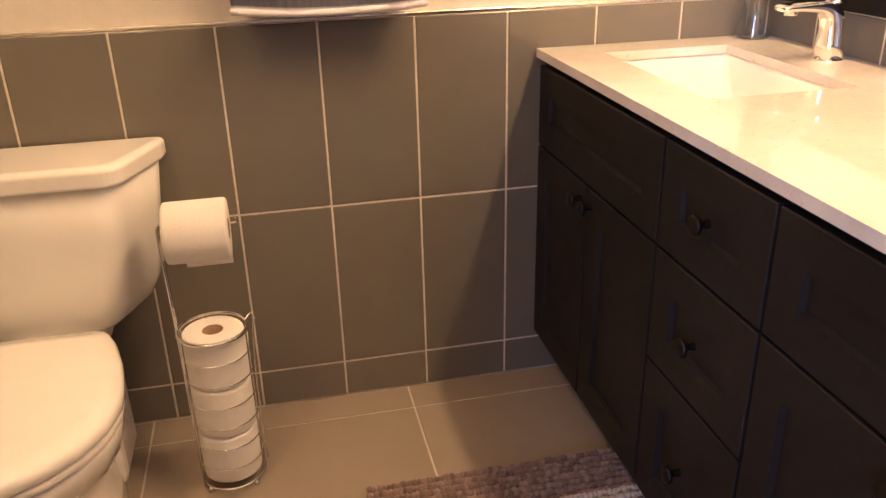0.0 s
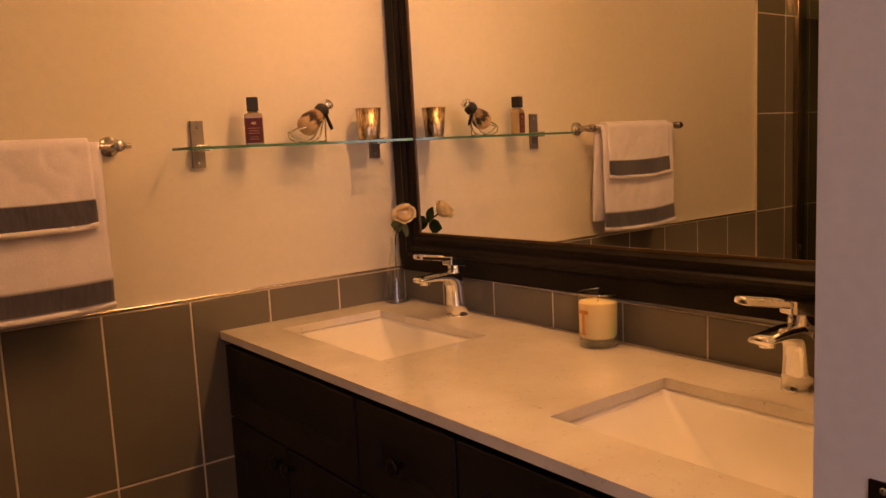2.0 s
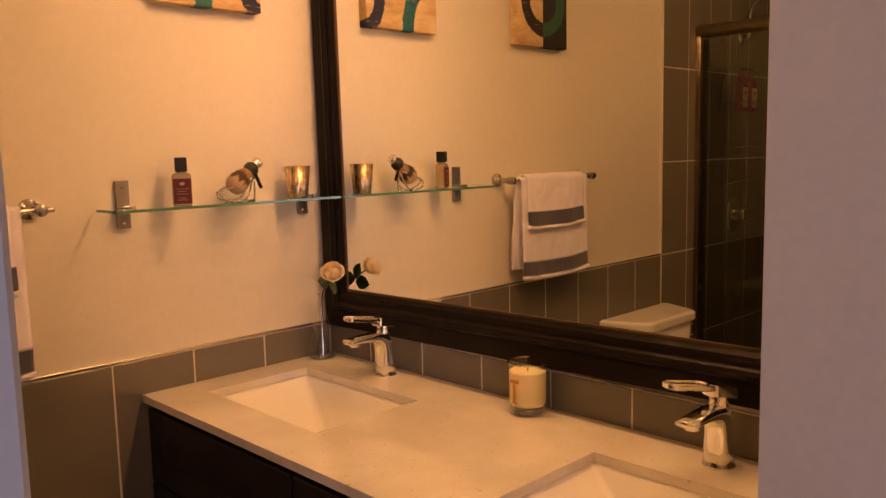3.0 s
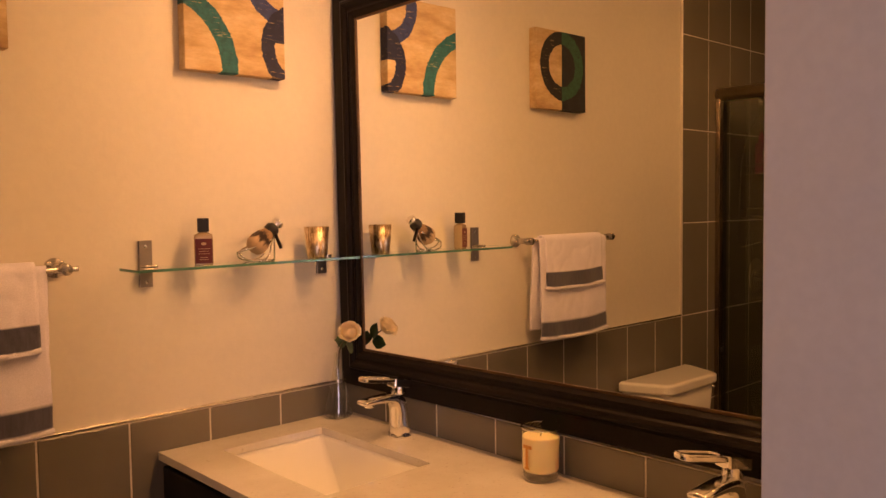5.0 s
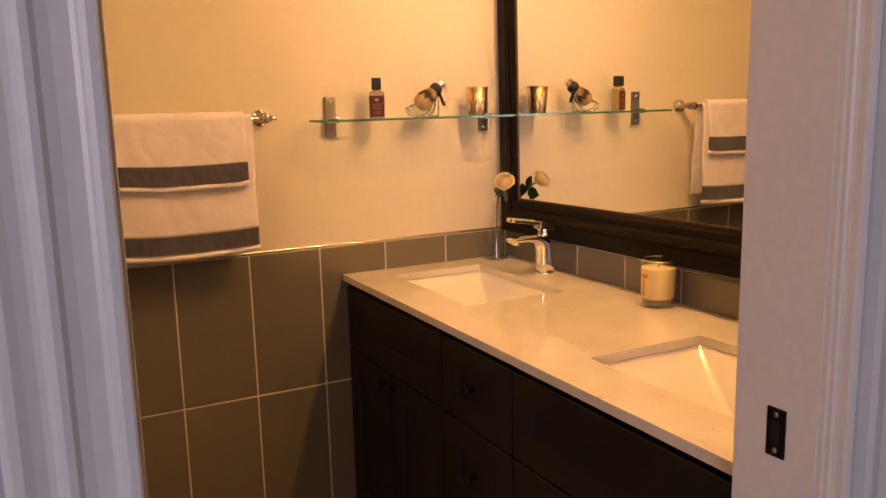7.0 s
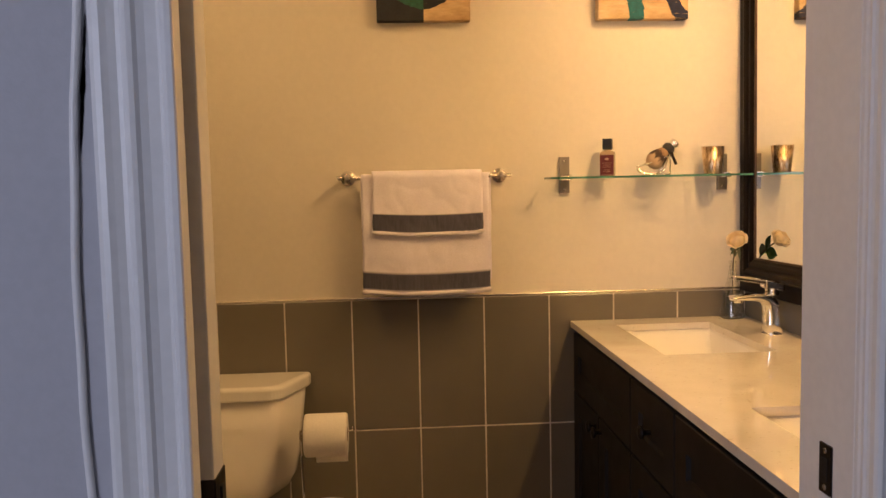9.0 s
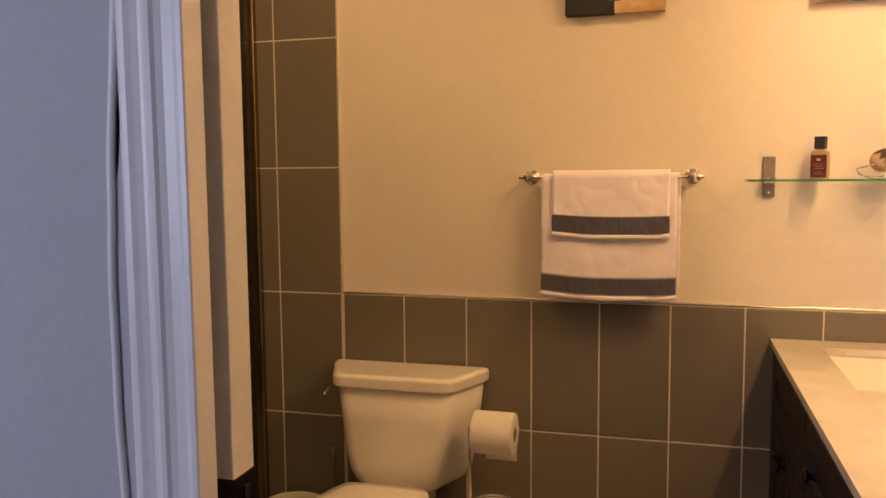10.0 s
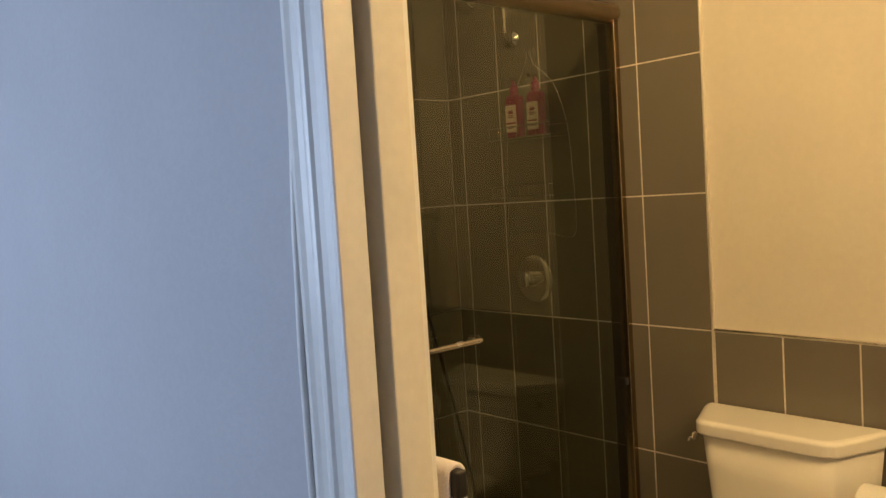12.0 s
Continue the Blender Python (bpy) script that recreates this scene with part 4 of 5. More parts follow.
part("tank", tank_loft([(0.130, -0.150, -0.030, 0.05, 0.338), (0.160, -0.172, -0.024, 0.055, 0.346), (0.183, -0.181, -0.021, 0.06, 0.365), (0.200, -0.186, -0.018, 0.062, 0.40), (0.214, -0.189, -0.017, 0.064, 0.47), (0.224, -0.191, -0.016, 0.066, 0.56), (0.235, -0.194, -0.015, 0.068, 0.664)]), PORCELAIN, toilet, smooth=True)
part("tank_lid", tank_loft([(0.232, -0.192, -0.014, 0.068, 0.659), (0.2475, -0.2035, -0.0105, 0.070, 0.662), (0.250, -0.206, -0.010, 0.070, 0.667), (0.250, -0.206, -0.010, 0.070, 0.690), (0.2493, -0.2053, -0.0102, 0.070, 0.6935), (0.2472, -0.2034, -0.0106, 0.070, 0.6965), (0.2440, -0.2005, -0.0115, 0.0695, 0.6990), (0.239, -0.196, -0.013, 0.069, 0.7008), (0.233, -0.190, -0.016, 0.068, 0.7018)]), PORCELAIN, toilet, "thick bevelled tank lid")
hd = part("flush_lever", lathe(bmesh.new(), [(0.0, 0.0), (0.012, 0.0), (0.013, 0.006), (0.009, 0.011), (0.0, 0.012)], frame_m=Matrix.Translation((-0.231, -0.128, 0.63)) @ Matrix.Rotation(radians(-90), 4, "Y"), seg=20), CHROME, toilet, "chrome flush lever", True)
part("lever_arm", tube(bmesh.new(), [(-0.240, -0.128, 0.63), (-0.241, -0.142, 0.628), (-0.236, -0.158, 0.624)], 0.0045, 8), CHROME, hd, smooth=True)


SEAT = [(0.0, 0.0), (0.002, 0.105), (0.012, 0.130), (0.06, 0.150), (0.14, 0.172), (0.22, 0.184), (0.27, 0.185), (0.33, 0.170), (0.385, 0.138), (0.430, 0.092), (0.455, 0.050), (0.465, 0.0)]


def bowl_outline(grow, back, front_y, z, n=44):
    """A seat outline, blunt at the back and round at the front; grow scales its width."""
    length = back - front_y
    ds, ws = [d / 0.465 for d, _ in SEAT], [w for _, w in SEAT]
    out = []
    for i in range(n):
        u = i / n * 2
        side, v = (1, u) if u < 1 else (-1, 2 - u)
        v = 0.5 - 0.5 * math.cos(math.pi * v)
        out.append((-0.006 + side * grow * float(np.interp(v, ds, ws)), back - length * v, z))
    return out[::-1]


bm = bmesh.new()
loft(bm, [bowl_outline(0.97, -0.235, -0.688, 0.357), bowl_outline(1.0, -0.228, -0.695, 0.361), bowl_outline(1.0, -0.228, -0.695, 0.376), bowl_outline(0.97, -0.234, -0.688, 0.3835), bowl_outline(0.8, -0.265, -0.65, 0.387), bowl_outline(0.4, -0.34, -0.55, 0.388)])
part("seat_lid", bm, PORCELAIN, toilet, "closed glossy white lid", True)
bm = bmesh.new()
loft(bm, [bowl_outline(0.96, -0.236, -0.684, 0.338), bowl_outline(0.985, -0.230, -0.690, 0.342), bowl_outline(0.985, -0.230, -0.690, 0.353), bowl_outline(0.965, -0.236, -0.685, 0.3565)])
part("seat_ring", bm, PORCELAIN, toilet, smooth=True)
bm = bmesh.new()
loft(bm, [bowl_outline(0.60, -0.15, -0.50, 0.0), bowl_outline(0.56, -0.15, -0.49, 0.04), bowl_outline(0.50, -0.15, -0.48, 0.11), bowl_outline(0.60, -0.16, -0.53, 0.18),
          bowl_outline(0.82, -0.18, -0.62, 0.24), bowl_outline(0.92, -0.225, -0.67, 0.295), bowl_outline(0.95, -0.236, -0.682, 0.325), bowl_outline(0.94, -0.238, -0.680, 0.337)])
part("bowl", bm, PORCELAIN, toilet, smooth=True)
bm = bmesh.new()
box(bm, -0.09, 0.09, -0.25, -0.03, 0.27, 0.338, 0.02, 3)
box(bm, -0.10, 0.10, -0.25, -0.06, 0.0, 0.28, 0.03, 3)
part("rear_pedestal", bm, PORCELAIN, toilet)
for s in (-1, 1):
    part("hinge", a_box(s * 0.075 - 0.018, s * 0.075 + 0.018, -0.238, -0.212, 0.335, 0.372, 0.006, 3), PLASTIC, toilet)

# ---- toilet paper stand ----
SX, SY = -1.312, -0.245
st = thing("paper_stand", "chrome wire stand with a reserve of toilet rolls", "paper holder", (SX, SY, 0))


def ring_pts(r, z, n=36):
    return [(r * math.cos(2 * math.pi * i / n), r * math.sin(2 * math.pi * i / n), z) for i in range(n)]


R = 0.0665
for z, w in ((0.012, 0.0026), (0.062, 0.0014), (0.112, 0.0014), (0.162, 0.0014), (0.212, 0.0014), (0.262, 0.0014), (0.312, 0.0014)):
    part("hoop", tube(bmesh.new(), ring_pts(R, z), w, 8, True), CHROME, st, smooth=True)
part("top_hoop", tube(bmesh.new(), ring_pts(R + 0.002, 0.362), 0.0040, 10, True), CHROME, st, "thicker chrome top ring", True)
for a in (20, 70, 110, 160, 205):
    c, s = math.cos(radians(a)), math.sin(radians(a))
    part("upright", tube(bmesh.new(), [((R + 0.002) * c, (R + 0.002) * s, 0.0), ((R + 0.002) * c, (R + 0.002) * s, 0.362)], 0.0016, 8), CHROME, st, smooth=True)
for s, y in ((-1, 0.028), (-1, 0.046)):
    part("arm_wire", tube(bmesh.new(), arc([(-R - 0.002, y - 0.02, 0.02), (-R - 0.004, y - 0.02, 0.36), (-R - 0.011, y, 0.555), (-R - 0.007, y + 0.004, 0.568), (-R + 0.01, 0.037, 0.570)], 8), 0.0022, 8), CHROME, st, smooth=True)
part("roll_bar", tube(bmesh.new(), arc([(-R + 0.006, 0.037, 0.570), (0.0, 0.037, 0.570), (R + 0.001, 0.037, 0.570), (R + 0.005, 0.034, 0.577), (R + 0.006, 0.03, 0.583)], 8), 0.0028, 8), CHROME, st, smooth=True)
part("side_wire", tube(bmesh.new(), arc([(R + 0.006, 0.025, 0.012), (R + 0.004, 0.028, 0.2), (R + 0.010, 0.03, 0.33), (R + 0.016, 0.03, 0.362), (R + 0.010, 0.03, 0.372), (R - 0.002, 0.02, 0.364)], 8), 0.0022, 8), CHROME, st, smooth=True)
for a in (45, 135, 225, 315):
    part("foot", lathe(bmesh.new(), [(0.0, 0.0), (0.006, 0.001), (0.006, 0.010), (0.0, 0.012)], (R * math.cos(radians(a)), R * math.sin(radians(a)), 0.0), 14), CHROME, st, smooth=True)


def paper_roll(m, r=0.060, w=0.112, label="", tail=False):
    ro = thing("toilet_roll", label or "white toilet roll stacked in the wire stand", "toilet paper", group="rolls of toilet paper")
    ro.matrix_basis = m
    h = w / 2
    part("paper", lathe(bmesh.new(), [(0.021, h - 0.001), (0.035, h), (r - 0.004, h - 0.0005), (r - 0.001, h - 0.003), (r, h - 0.008), (r, -h + 0.008), (r - 0.001, -h + 0.003), (r - 0.004, -h + 0.0005), (0.035, -h), (0.021, -h + 0.001)], seg=44, wobble=0.006), PAPER, ro, smooth=True)
    part("core", lathe(bmesh.new(), [(0.021, h - 0.001), (0.0195, h - 0.0005), (0.0195, -h + 0.0005), (0.021, -h + 0.001)], seg=32), CARD, ro, "brown cardboard core", True)
    if tail:
        bm = bmesh.new()
        rows = []
        for i in range(9):
            u = i / 8
            rows.append([bm.verts.new((r * 0.50 + 0.066 * u, r * 0.80 - 0.004 * math.sin(u * 3), s * (h - 0.004))) for s in (-0.62, -0.2, 0.2, 0.6, 1.0)])
        for a, b in zip(rows, rows[1:]):
            for k in range(4):
                bm.faces.new((a[k], a[k + 1], b[k + 1], b[k]))
        part("loose_sheet", bm, PAPER, ro, "loose hanging sheet", True)
    return ro


for i in range(3):
    paper_roll(pose(SX, SY, 0.020 + 0.058 + 0.1135 * i, 0, 0, 40 * i), 0.061, 0.112)
# local z along +x, local x downwards
paper_roll(Matrix(((0, 0, 1, SX - 0.004), (0, 1, 0, SY + 0.037), (-1, 0, 0, 0.560), (0, 0, 0, 1))), 0.061, 0.122, "part-used white toilet roll on the wire arm, sheet hanging", True)

# ---- waste bin ----
wb = thing("waste_bin", "small round bin with a crumpled white liner beside the toilet", "waste bin", (-1.995, -0.135, 0))
part("pail", lathe(bmesh.new(), [(0.0, 0.0), (0.078, 0.0), (0.081, 0.004), (0.098, 0.238), (0.096, 0.238), (0.079, 0.006), (0.0, 0.005)], seg=40), PLASTIC, wb, smooth=True)
part("liner", lathe(bmesh.new(), [(0.0995, 0.19), (0.1010, 0.215), (0.1020, 0.240), (0.1000, 0.2485), (0.0950, 0.246), (0.0900, 0.22), (0.084, 0.12), (0.07, 0.02), (0.0, 0.012)], seg=64, wobble=0.018), LINER, wb, "crumpled plastic liner", True)

# ---- things on the worktop ----
vase = thing("bud_vase", "clear glass bud vase with one cream rose", "vase", (-0.060, -0.044, TOP))
vp = [(0.0, 0.0), (0.036, 0.0), (0.0395, 0.003), (0.0390, 0.010), (0.0330, 0.045), (0.0240, 0.090), (0.0150, 0.126), (0.0102, 0.155), (0.0108, 0.180)]
part("glass_wall", lathe(bmesh.new(), vp, seg=36), VASEGLASS, vase, smooth=True)
part("glass_base", lathe(bmesh.new(), [(0.0, 0.001), (0.034, 0.001), (0.0365, 0.004), (0.032, 0.008), (0.0, 0.006)], seg=36), VASEGLASS, vase, smooth=True)
part("lip", tube(bmesh.new(), [(0.0108 * math.cos(2 * math.pi * i / 24), 0.0108 * math.sin(2 * math.pi * i / 24), 0.180) for i in range(24)], 0.0009, 8, True), CLEAR, vase, smooth=True)
rose = thing("rose", "single cream rose with dark leaves in the vase", "flower", (-0.058, -0.040, TOP))
HEADP = (-0.033, -0.104, 0.256)
part("stem", tube(bmesh.new(), arc([(0.006, 0.004, 0.012), (-0.002, -0.006, 0.10), (-0.004, -0.014, 0.175), (-0.010, -0.040, 0.212), (-0.022, -0.075, 0.236), HEADP], 7), 0.0022, 8), STEM, rose, smooth=True)


def petal(bm, ang, size, low, high, flare, width):
    """One petal: a piece of a cupped shell from the base (low, degrees from below) up to its rim."""
    rows = []
    for i in range(8):
        v = i / 7
        th = radians(low + (high - low) * v)
        rad = size * math.sin(th) + flare * v ** 4
        z = -size * 1.15 * math.cos(th) - flare * 0.5 * v ** 5
        half = 0.5 * width * (0.45 + 0.75 * math.sin(math.pi * (0.1 + 0.62 * v)))
        row = []
        for k in range(9):
            s = 2 * k / 8 - 1
            a = ang + s * half
            dip = 0.10 * size * s * s * v * 2 - 0.05 * size * math.cos(3 * s) * v
            row.append(bm.verts.new((rad * math.cos(a), rad * math.sin(a), z - dip + 0.07 * size * math.sin(5 * s + ang * 4) * v * v)))
        rows.append(row)
    for a, b in zip(rows, rows[1:]):
        for k in range(8):
            bm.faces.new((a[k], a[k + 1], b[k + 1], b[k]))


rh = new("bloom")
rh.parent = rose
rh.location = HEADP
rh.rotation_euler = (radians(34), radians(-34), 0)
rh.scale = (0.84, 0.84, 0.90)
for n, size, high, flare, width in ((3, 0.0085, 165, 0.0, 2.7), (3, 0.0125, 152, 0.001, 2.5), (4, 0.0165, 140, 0.002, 2.1), (5, 0.0205, 130, 0.004, 1.9), (5, 0.0235, 124, 0.006, 1.7), (6, 0.0250, 112, 0.009, 1.45), (5, 0.0255, 98, 0.013, 1.3)):
    for i in range(n):
        bm = bmesh.new()
        petal(bm, 2 * math.pi * i / n + n * 0.7 + size * 90, size, 20, high, flare, width)
        part("petal", bm, PETAL, rh, smooth=True)


def leaf(parent, at, out, up, length=0.034, w=0.013):
    bm = bmesh.new()
    o, u = Vector(out).normalized(), Vector(up).normalized()
    side = o.cross(u).normalized()
    rows = []
    for i in range(8):
        v = i / 7
        ww = w * math.sin(math.pi * min(1, v * 0.96 + 0.03)) ** 0.8 * (1 + 0.08 * (i % 2))
        mid = Vector(at) + o * length * v - u * 0.008 * v * v
        rows.append([bm.verts.new(mid + side * ww * s + u * 0.003 * abs(s)) for s in (-1, -0.5, 0, 0.5, 1)])
    for a, b in zip(rows, rows[1:]):
        for k in range(4):
            bm.faces.new((a[k], a[k + 1], b[k + 1], b[k]))
    part("leaf", bm, LEAF, parent, smooth=True)


leaf(rose, (-0.012, -0.052, 0.214), (0.15, 0.95, 0.05), (1, -0.15, 0.1), 0.046, 0.019)
leaf(rose, (-0.012, -0.056, 0.216), (0.05, -0.30, 0.95), (1, 0.1, -0.1), 0.046, 0.019)
leaf(rose, (-0.012, -0.056, 0.212), (-0.05, -0.93, -0.18), (1, 0.0, 0.1), 0.048, 0.019)
leaf(rose, (-0.028, -0.088, 0.244), (-0.75, 0.6, 0.15), (0, 0, 1), 0.020, 0.004)
leaf(rose, (-0.012, -0.045, 0.216), (-0.4, 0.8, -0.5), (0, 0, 1), 0.020, 0.004)

CANDLE_SCALE = (0.90, 0.90, 0.95)
cd = thing("jar_candle", "cream candle in a clear glass tumbler with orange letter", "candle", (-0.056, -0.776, TOP))
part("tumbler", lathe(bmesh.new(), [(0.0, 0.0), (0.040, 0.0), (0.0425, 0.002), (0.0445, 0.008), (0.0465, 0.118)], seg=48), CLEAR, cd, smooth=True)
part("tumbler_base", lathe(bmesh.new(), [(0.0, 0.0015), (0.038, 0.0015), (0.0425, 0.006), (0.0435, 0.014), (0.040, 0.0185), (0.0, 0.0175)], seg=48), BASEGLASS, cd, "thick glass foot", True)
part("tumbler_rim", tube(bmesh.new(), [(0.0464 * math.cos(2 * math.pi * i / 40), 0.0464 * math.sin(2 * math.pi * i / 40), 0.118) for i in range(40)], 0.0020, 8, True), RIMGLASS, cd, "rounded glass rim", True)
part("wax", lathe(bmesh.new(), [(0.0, 0.0195), (0.0385, 0.020), (0.0424, 0.025), (0.0442, 0.095), (0.0430, 0.0985), (0.030, 0.0975), (0.0, 0.0965)], seg=48), WAX, cd, smooth=True)
part("wick", tube(bmesh.new(), [(0, 0, 0.096), (0.001, 0, 0.102), (0.003, 0.001, 0.106)], 0.001, 6), BLACK, cd)
bm = bmesh.new()
face_a = radians(180 - 4)


def wrap(bm, a0, a1, z0, z1, r=0.0472):
    n = 6
    lo_, hi_ = [], []
    for i in range(n + 1):
        a = face_a + a0 + (a1 - a0) * i / n
        lo_.append(bm.verts.new((r * math.cos(a), r * math.sin(a), z0)))
        hi_.append(bm.verts.new((r * math.cos(a), r * math.sin(a), z1)))
    for i in range(n):
        bm.faces.new((lo_[i], lo_[i + 1], hi_[i + 1], hi_[i]))


cd.scale = CANDLE_SCALE
wrap(bm, -0.09, 0.09, 0.034, 0.076)
wrap(bm, -0.30, 0.30, 0.076, 0.084)
wrap(bm, -0.17, 0.17, 0.030, 0.034)
part("printed_letter", bm, LABEL_ORANGE, cd, "orange printed letter T")

sp = thing("soap_bottle", "white pump soap bottle at the end of the worktop", "bottle", (-0.080, -1.341, TOP))
sp.scale = (0.84, 0.84, 1.07)
part("bottle_body", lathe(bmesh.new(), [(0.0, 0.0), (0.032, 0.0), (0.035, 0.004), (0.036, 0.10), (0.033, 0.135), (0.020, 0.155), (0.013, 0.163), (0.013, 0.172), (0.0, 0.172)], seg=36), PLASTIC, sp, smooth=True)
part("pump_collar", lathe(bmesh.new(), [(0.015, 0.165), (0.016, 0.185), (0.008, 0.19), (0.006, 0.222), (0.0, 0.222)], seg=24), PLASTIC, sp, smooth=True)
part("pump_head", a_box(-0.052, 0.016, -0.013, 0.013, 0.220, 0.240, 0.005, 3), PLASTIC, sp)

# ---- bath mat: rows of soft loops with one pale band ----
mat_ob = tagged(part("bath_mat", a_box(-1.035, -0.485, -1.20, -0.375, 0.0, 0.007, 0.003), CHENILLE), "brown chenille bath mat with a white stripe beside the vanity", "rug")


def loops(y_from, y_to, mat, name, label):
    random.seed(5)
    verts, faces = [], []
    y = y_from
    while y > y_to:
        x = -1.035
        while x < -0.487:
            r = random.uniform(0.0075, 0.0105)
            cx, cy, h = x + random.uniform(-0.002, 0.002), y + random.uniform(-0.0015, 0.0015), random.uniform(0.016, 0.020)
            b = len(verts)
            for k in range(5):
                a = 1.2566 * k + random.random()
                verts.append((cx + r * math.cos(a), cy + r * math.sin(a), 0.005))
            for k in range(5):
                a = 1.2566 * k + random.random() * 0.4
                verts.append((cx + 0.9 * r * math.cos(a), cy + 0.9 * r * math.sin(a), h * 0.7))
            verts.append((cx + random.uniform(-0.003, 0.003), cy + random.uniform(-0.003, 0.003), h))
            for k in range(5):
                j = (k + 1) % 5
                faces += [(b + k, b + j, b + 5 + j, b + 5 + k), (b + 5 + k, b + 5 + j, b + 10)]
            x += 0.0105
        y -= 0.0195
    me = bpy.data.meshes.new(name)
    me.from_pydata(verts, [], faces)
    me.polygons.foreach_set("use_smooth", [True] * len(faces))
    me.materials.append(mat)
    ob = tagged(new(name, me), label, kind="stuff")
    ob.parent = mat_ob


loops(-0.382, -0.502, CHENILLE, "pile", "brown chenille loops")
loops(-0.508, -0.555, CHENILLE_WHITE, "pale_band", "white chenille band")
loops(-0.572, -1.195, CHENILLE, "pile", "brown chenille loops")

# ---- shower ----
shower = thing("shower_enclosure", "sliding shower doors of clear glass in a brushed bronze frame", "shower door")
bm = bmesh.new()
HZ = 1.905
loft(bm, [[(GLASS_X + 0.037 * math.cos(a) * (1.0 if math.cos(a) > 0 else 0.8), y, HZ + 0.031 * math.sin(a)) for a in [2 * math.pi * k / 20 for k in range(20)]] for y in (-0.004, SOUTH + 0.004)])
bmesh.ops.recalc_face_normals(bm, faces=bm.faces)
part("header_rail", bm, HEADERMETAL, shower, "rounded brushed header rail", True)
for y0, y1 in ((-0.003, -0.026), (SOUTH + 0.026, SOUTH + 0.003)):
    bm = bmesh.new()
    box(bm, GLASS_X - 0.004, GLASS_X + 0.028, y1, y0, 0.11, HZ - 0.02, 0.003)
    part("wall_channel", bm, BRONZE, shower, "brushed bronze wall channel")
    part("black_gasket", a_box(GLASS_X - 0.040, GLASS_X - 0.005, y1, y0, 0.11, HZ - 0.02, 0.002), RUBBER, shower, "black rubber gasket")
part("bottom_track", a_box(GLASS_X - 0.03, GLASS_X + 0.03, SOUTH + 0.004, -0.004, 0.102, 0.122, 0.004), BRONZE, shower)
for nm, x, y0, y1 in (("outer_door", GLASS_X + 0.012, -1.02, -0.030), ("inner_door", GLASS_X - 0.012, SOUTH + 0.03, -0.98)):
    pane = part(nm, a_box(x - 0.003, x + 0.003, y0, y1, 0.125, HZ - 0.015), SHOWERGLASS, shower, "clear tempered glass pane")
    edge = y0 if nm == "outer_door" else y1
    part("edge_strip", a_box(x - 0.004, x + 0.004, edge - 0.001, edge + 0.002, 0.125, HZ - 0.015), GREENEDGE, pane)
part("rubber_bumper", a_box(GLASS_X - 0.012, GLASS_X + 0.020, -0.040, -0.026, 0.72, 0.742, 0.003), RUBBER, shower)
bar = part("door_towel_bar", tube(bmesh.new(), arc([(GLASS_X + 0.015, -0.715, 0.985), (GLASS_X + 0.050, -0.715, 0.985), (GLASS_X + 0.066, -0.725, 0.985), (GLASS_X + 0.068, -0.76, 0.985), (GLASS_X + 0.068, -0.97, 0.985), (GLASS_X + 0.066, -0.99, 0.985), (GLASS_X + 0.015, -1.0, 0.985)], 8), 0.0085, 12), NICKEL, shower, "straight towel bar on the glass", True)
structure("shower_pan", a_box(WEST, GLASS_X + 0.05, SOUTH, -0.0015, -0.01, 0.10, 0.012, 3), PAN, "off-white moulded shower base with raised edge", "shower base")

valve = thing("shower_valve", "round chrome shower valve on the tiled wall", "shower valve", (-2.560, -0.0015, 1.049))
m = Matrix.Rotation(radians(90), 4, "X")
part("escutcheon", lathe(bmesh.new(), [(0.0, 0.012), (0.05, 0.011), (0.072, 0.008), (0.083, 0.003), (0.085, 0.0)], frame_m=m, seg=48), CHROME, valve, smooth=True)
part("handle", lathe(bmesh.new(), [(0.030, 0.010), (0.031, 0.03), (0.029, 0.052), (0.024, 0.060), (0.0, 0.062)], frame_m=m, seg=32, wobble=0.05), CHROME, valve, "clear-looking round handle", True)

arm = thing("wall_shower", "chrome gooseneck wall shower with a small head", "shower head", (-2.597, -0.0015, 1.905))
part("flange", lathe(bmesh.new(), [(0.028, 0.0), (0.026, 0.006), (0.012, 0.010), (0.010, 0.014)], frame_m=m, seg=28), CHROME, arm, smooth=True)
part("pipe", tube(bmesh.new(), arc([(0, 0, 0), (0, -0.022, 0.002), (0, -0.038, 0.016), (0, -0.042, 0.05), (0, -0.044, 0.11), (0, -0.062, 0.158), (0, -0.10, 0.178), (0, -0.15, 0.168), (0, -0.195, 0.130)], 8), 0.0095, 14), CHROME, arm, smooth=True)
hm = Matrix.Translation((0, -0.195, 0.130)) @ Matrix.Rotation(radians(180 - 40), 4, "X")
part("head", lathe(bmesh.new(), [(0.0, -0.006), (0.012, -0.005), (0.014, 0.012), (0.034, 0.04), (0.038, 0.046), (0.036, 0.052), (0.0, 0.053)], frame_m=hm, seg=32), CHROME, arm, smooth=True)

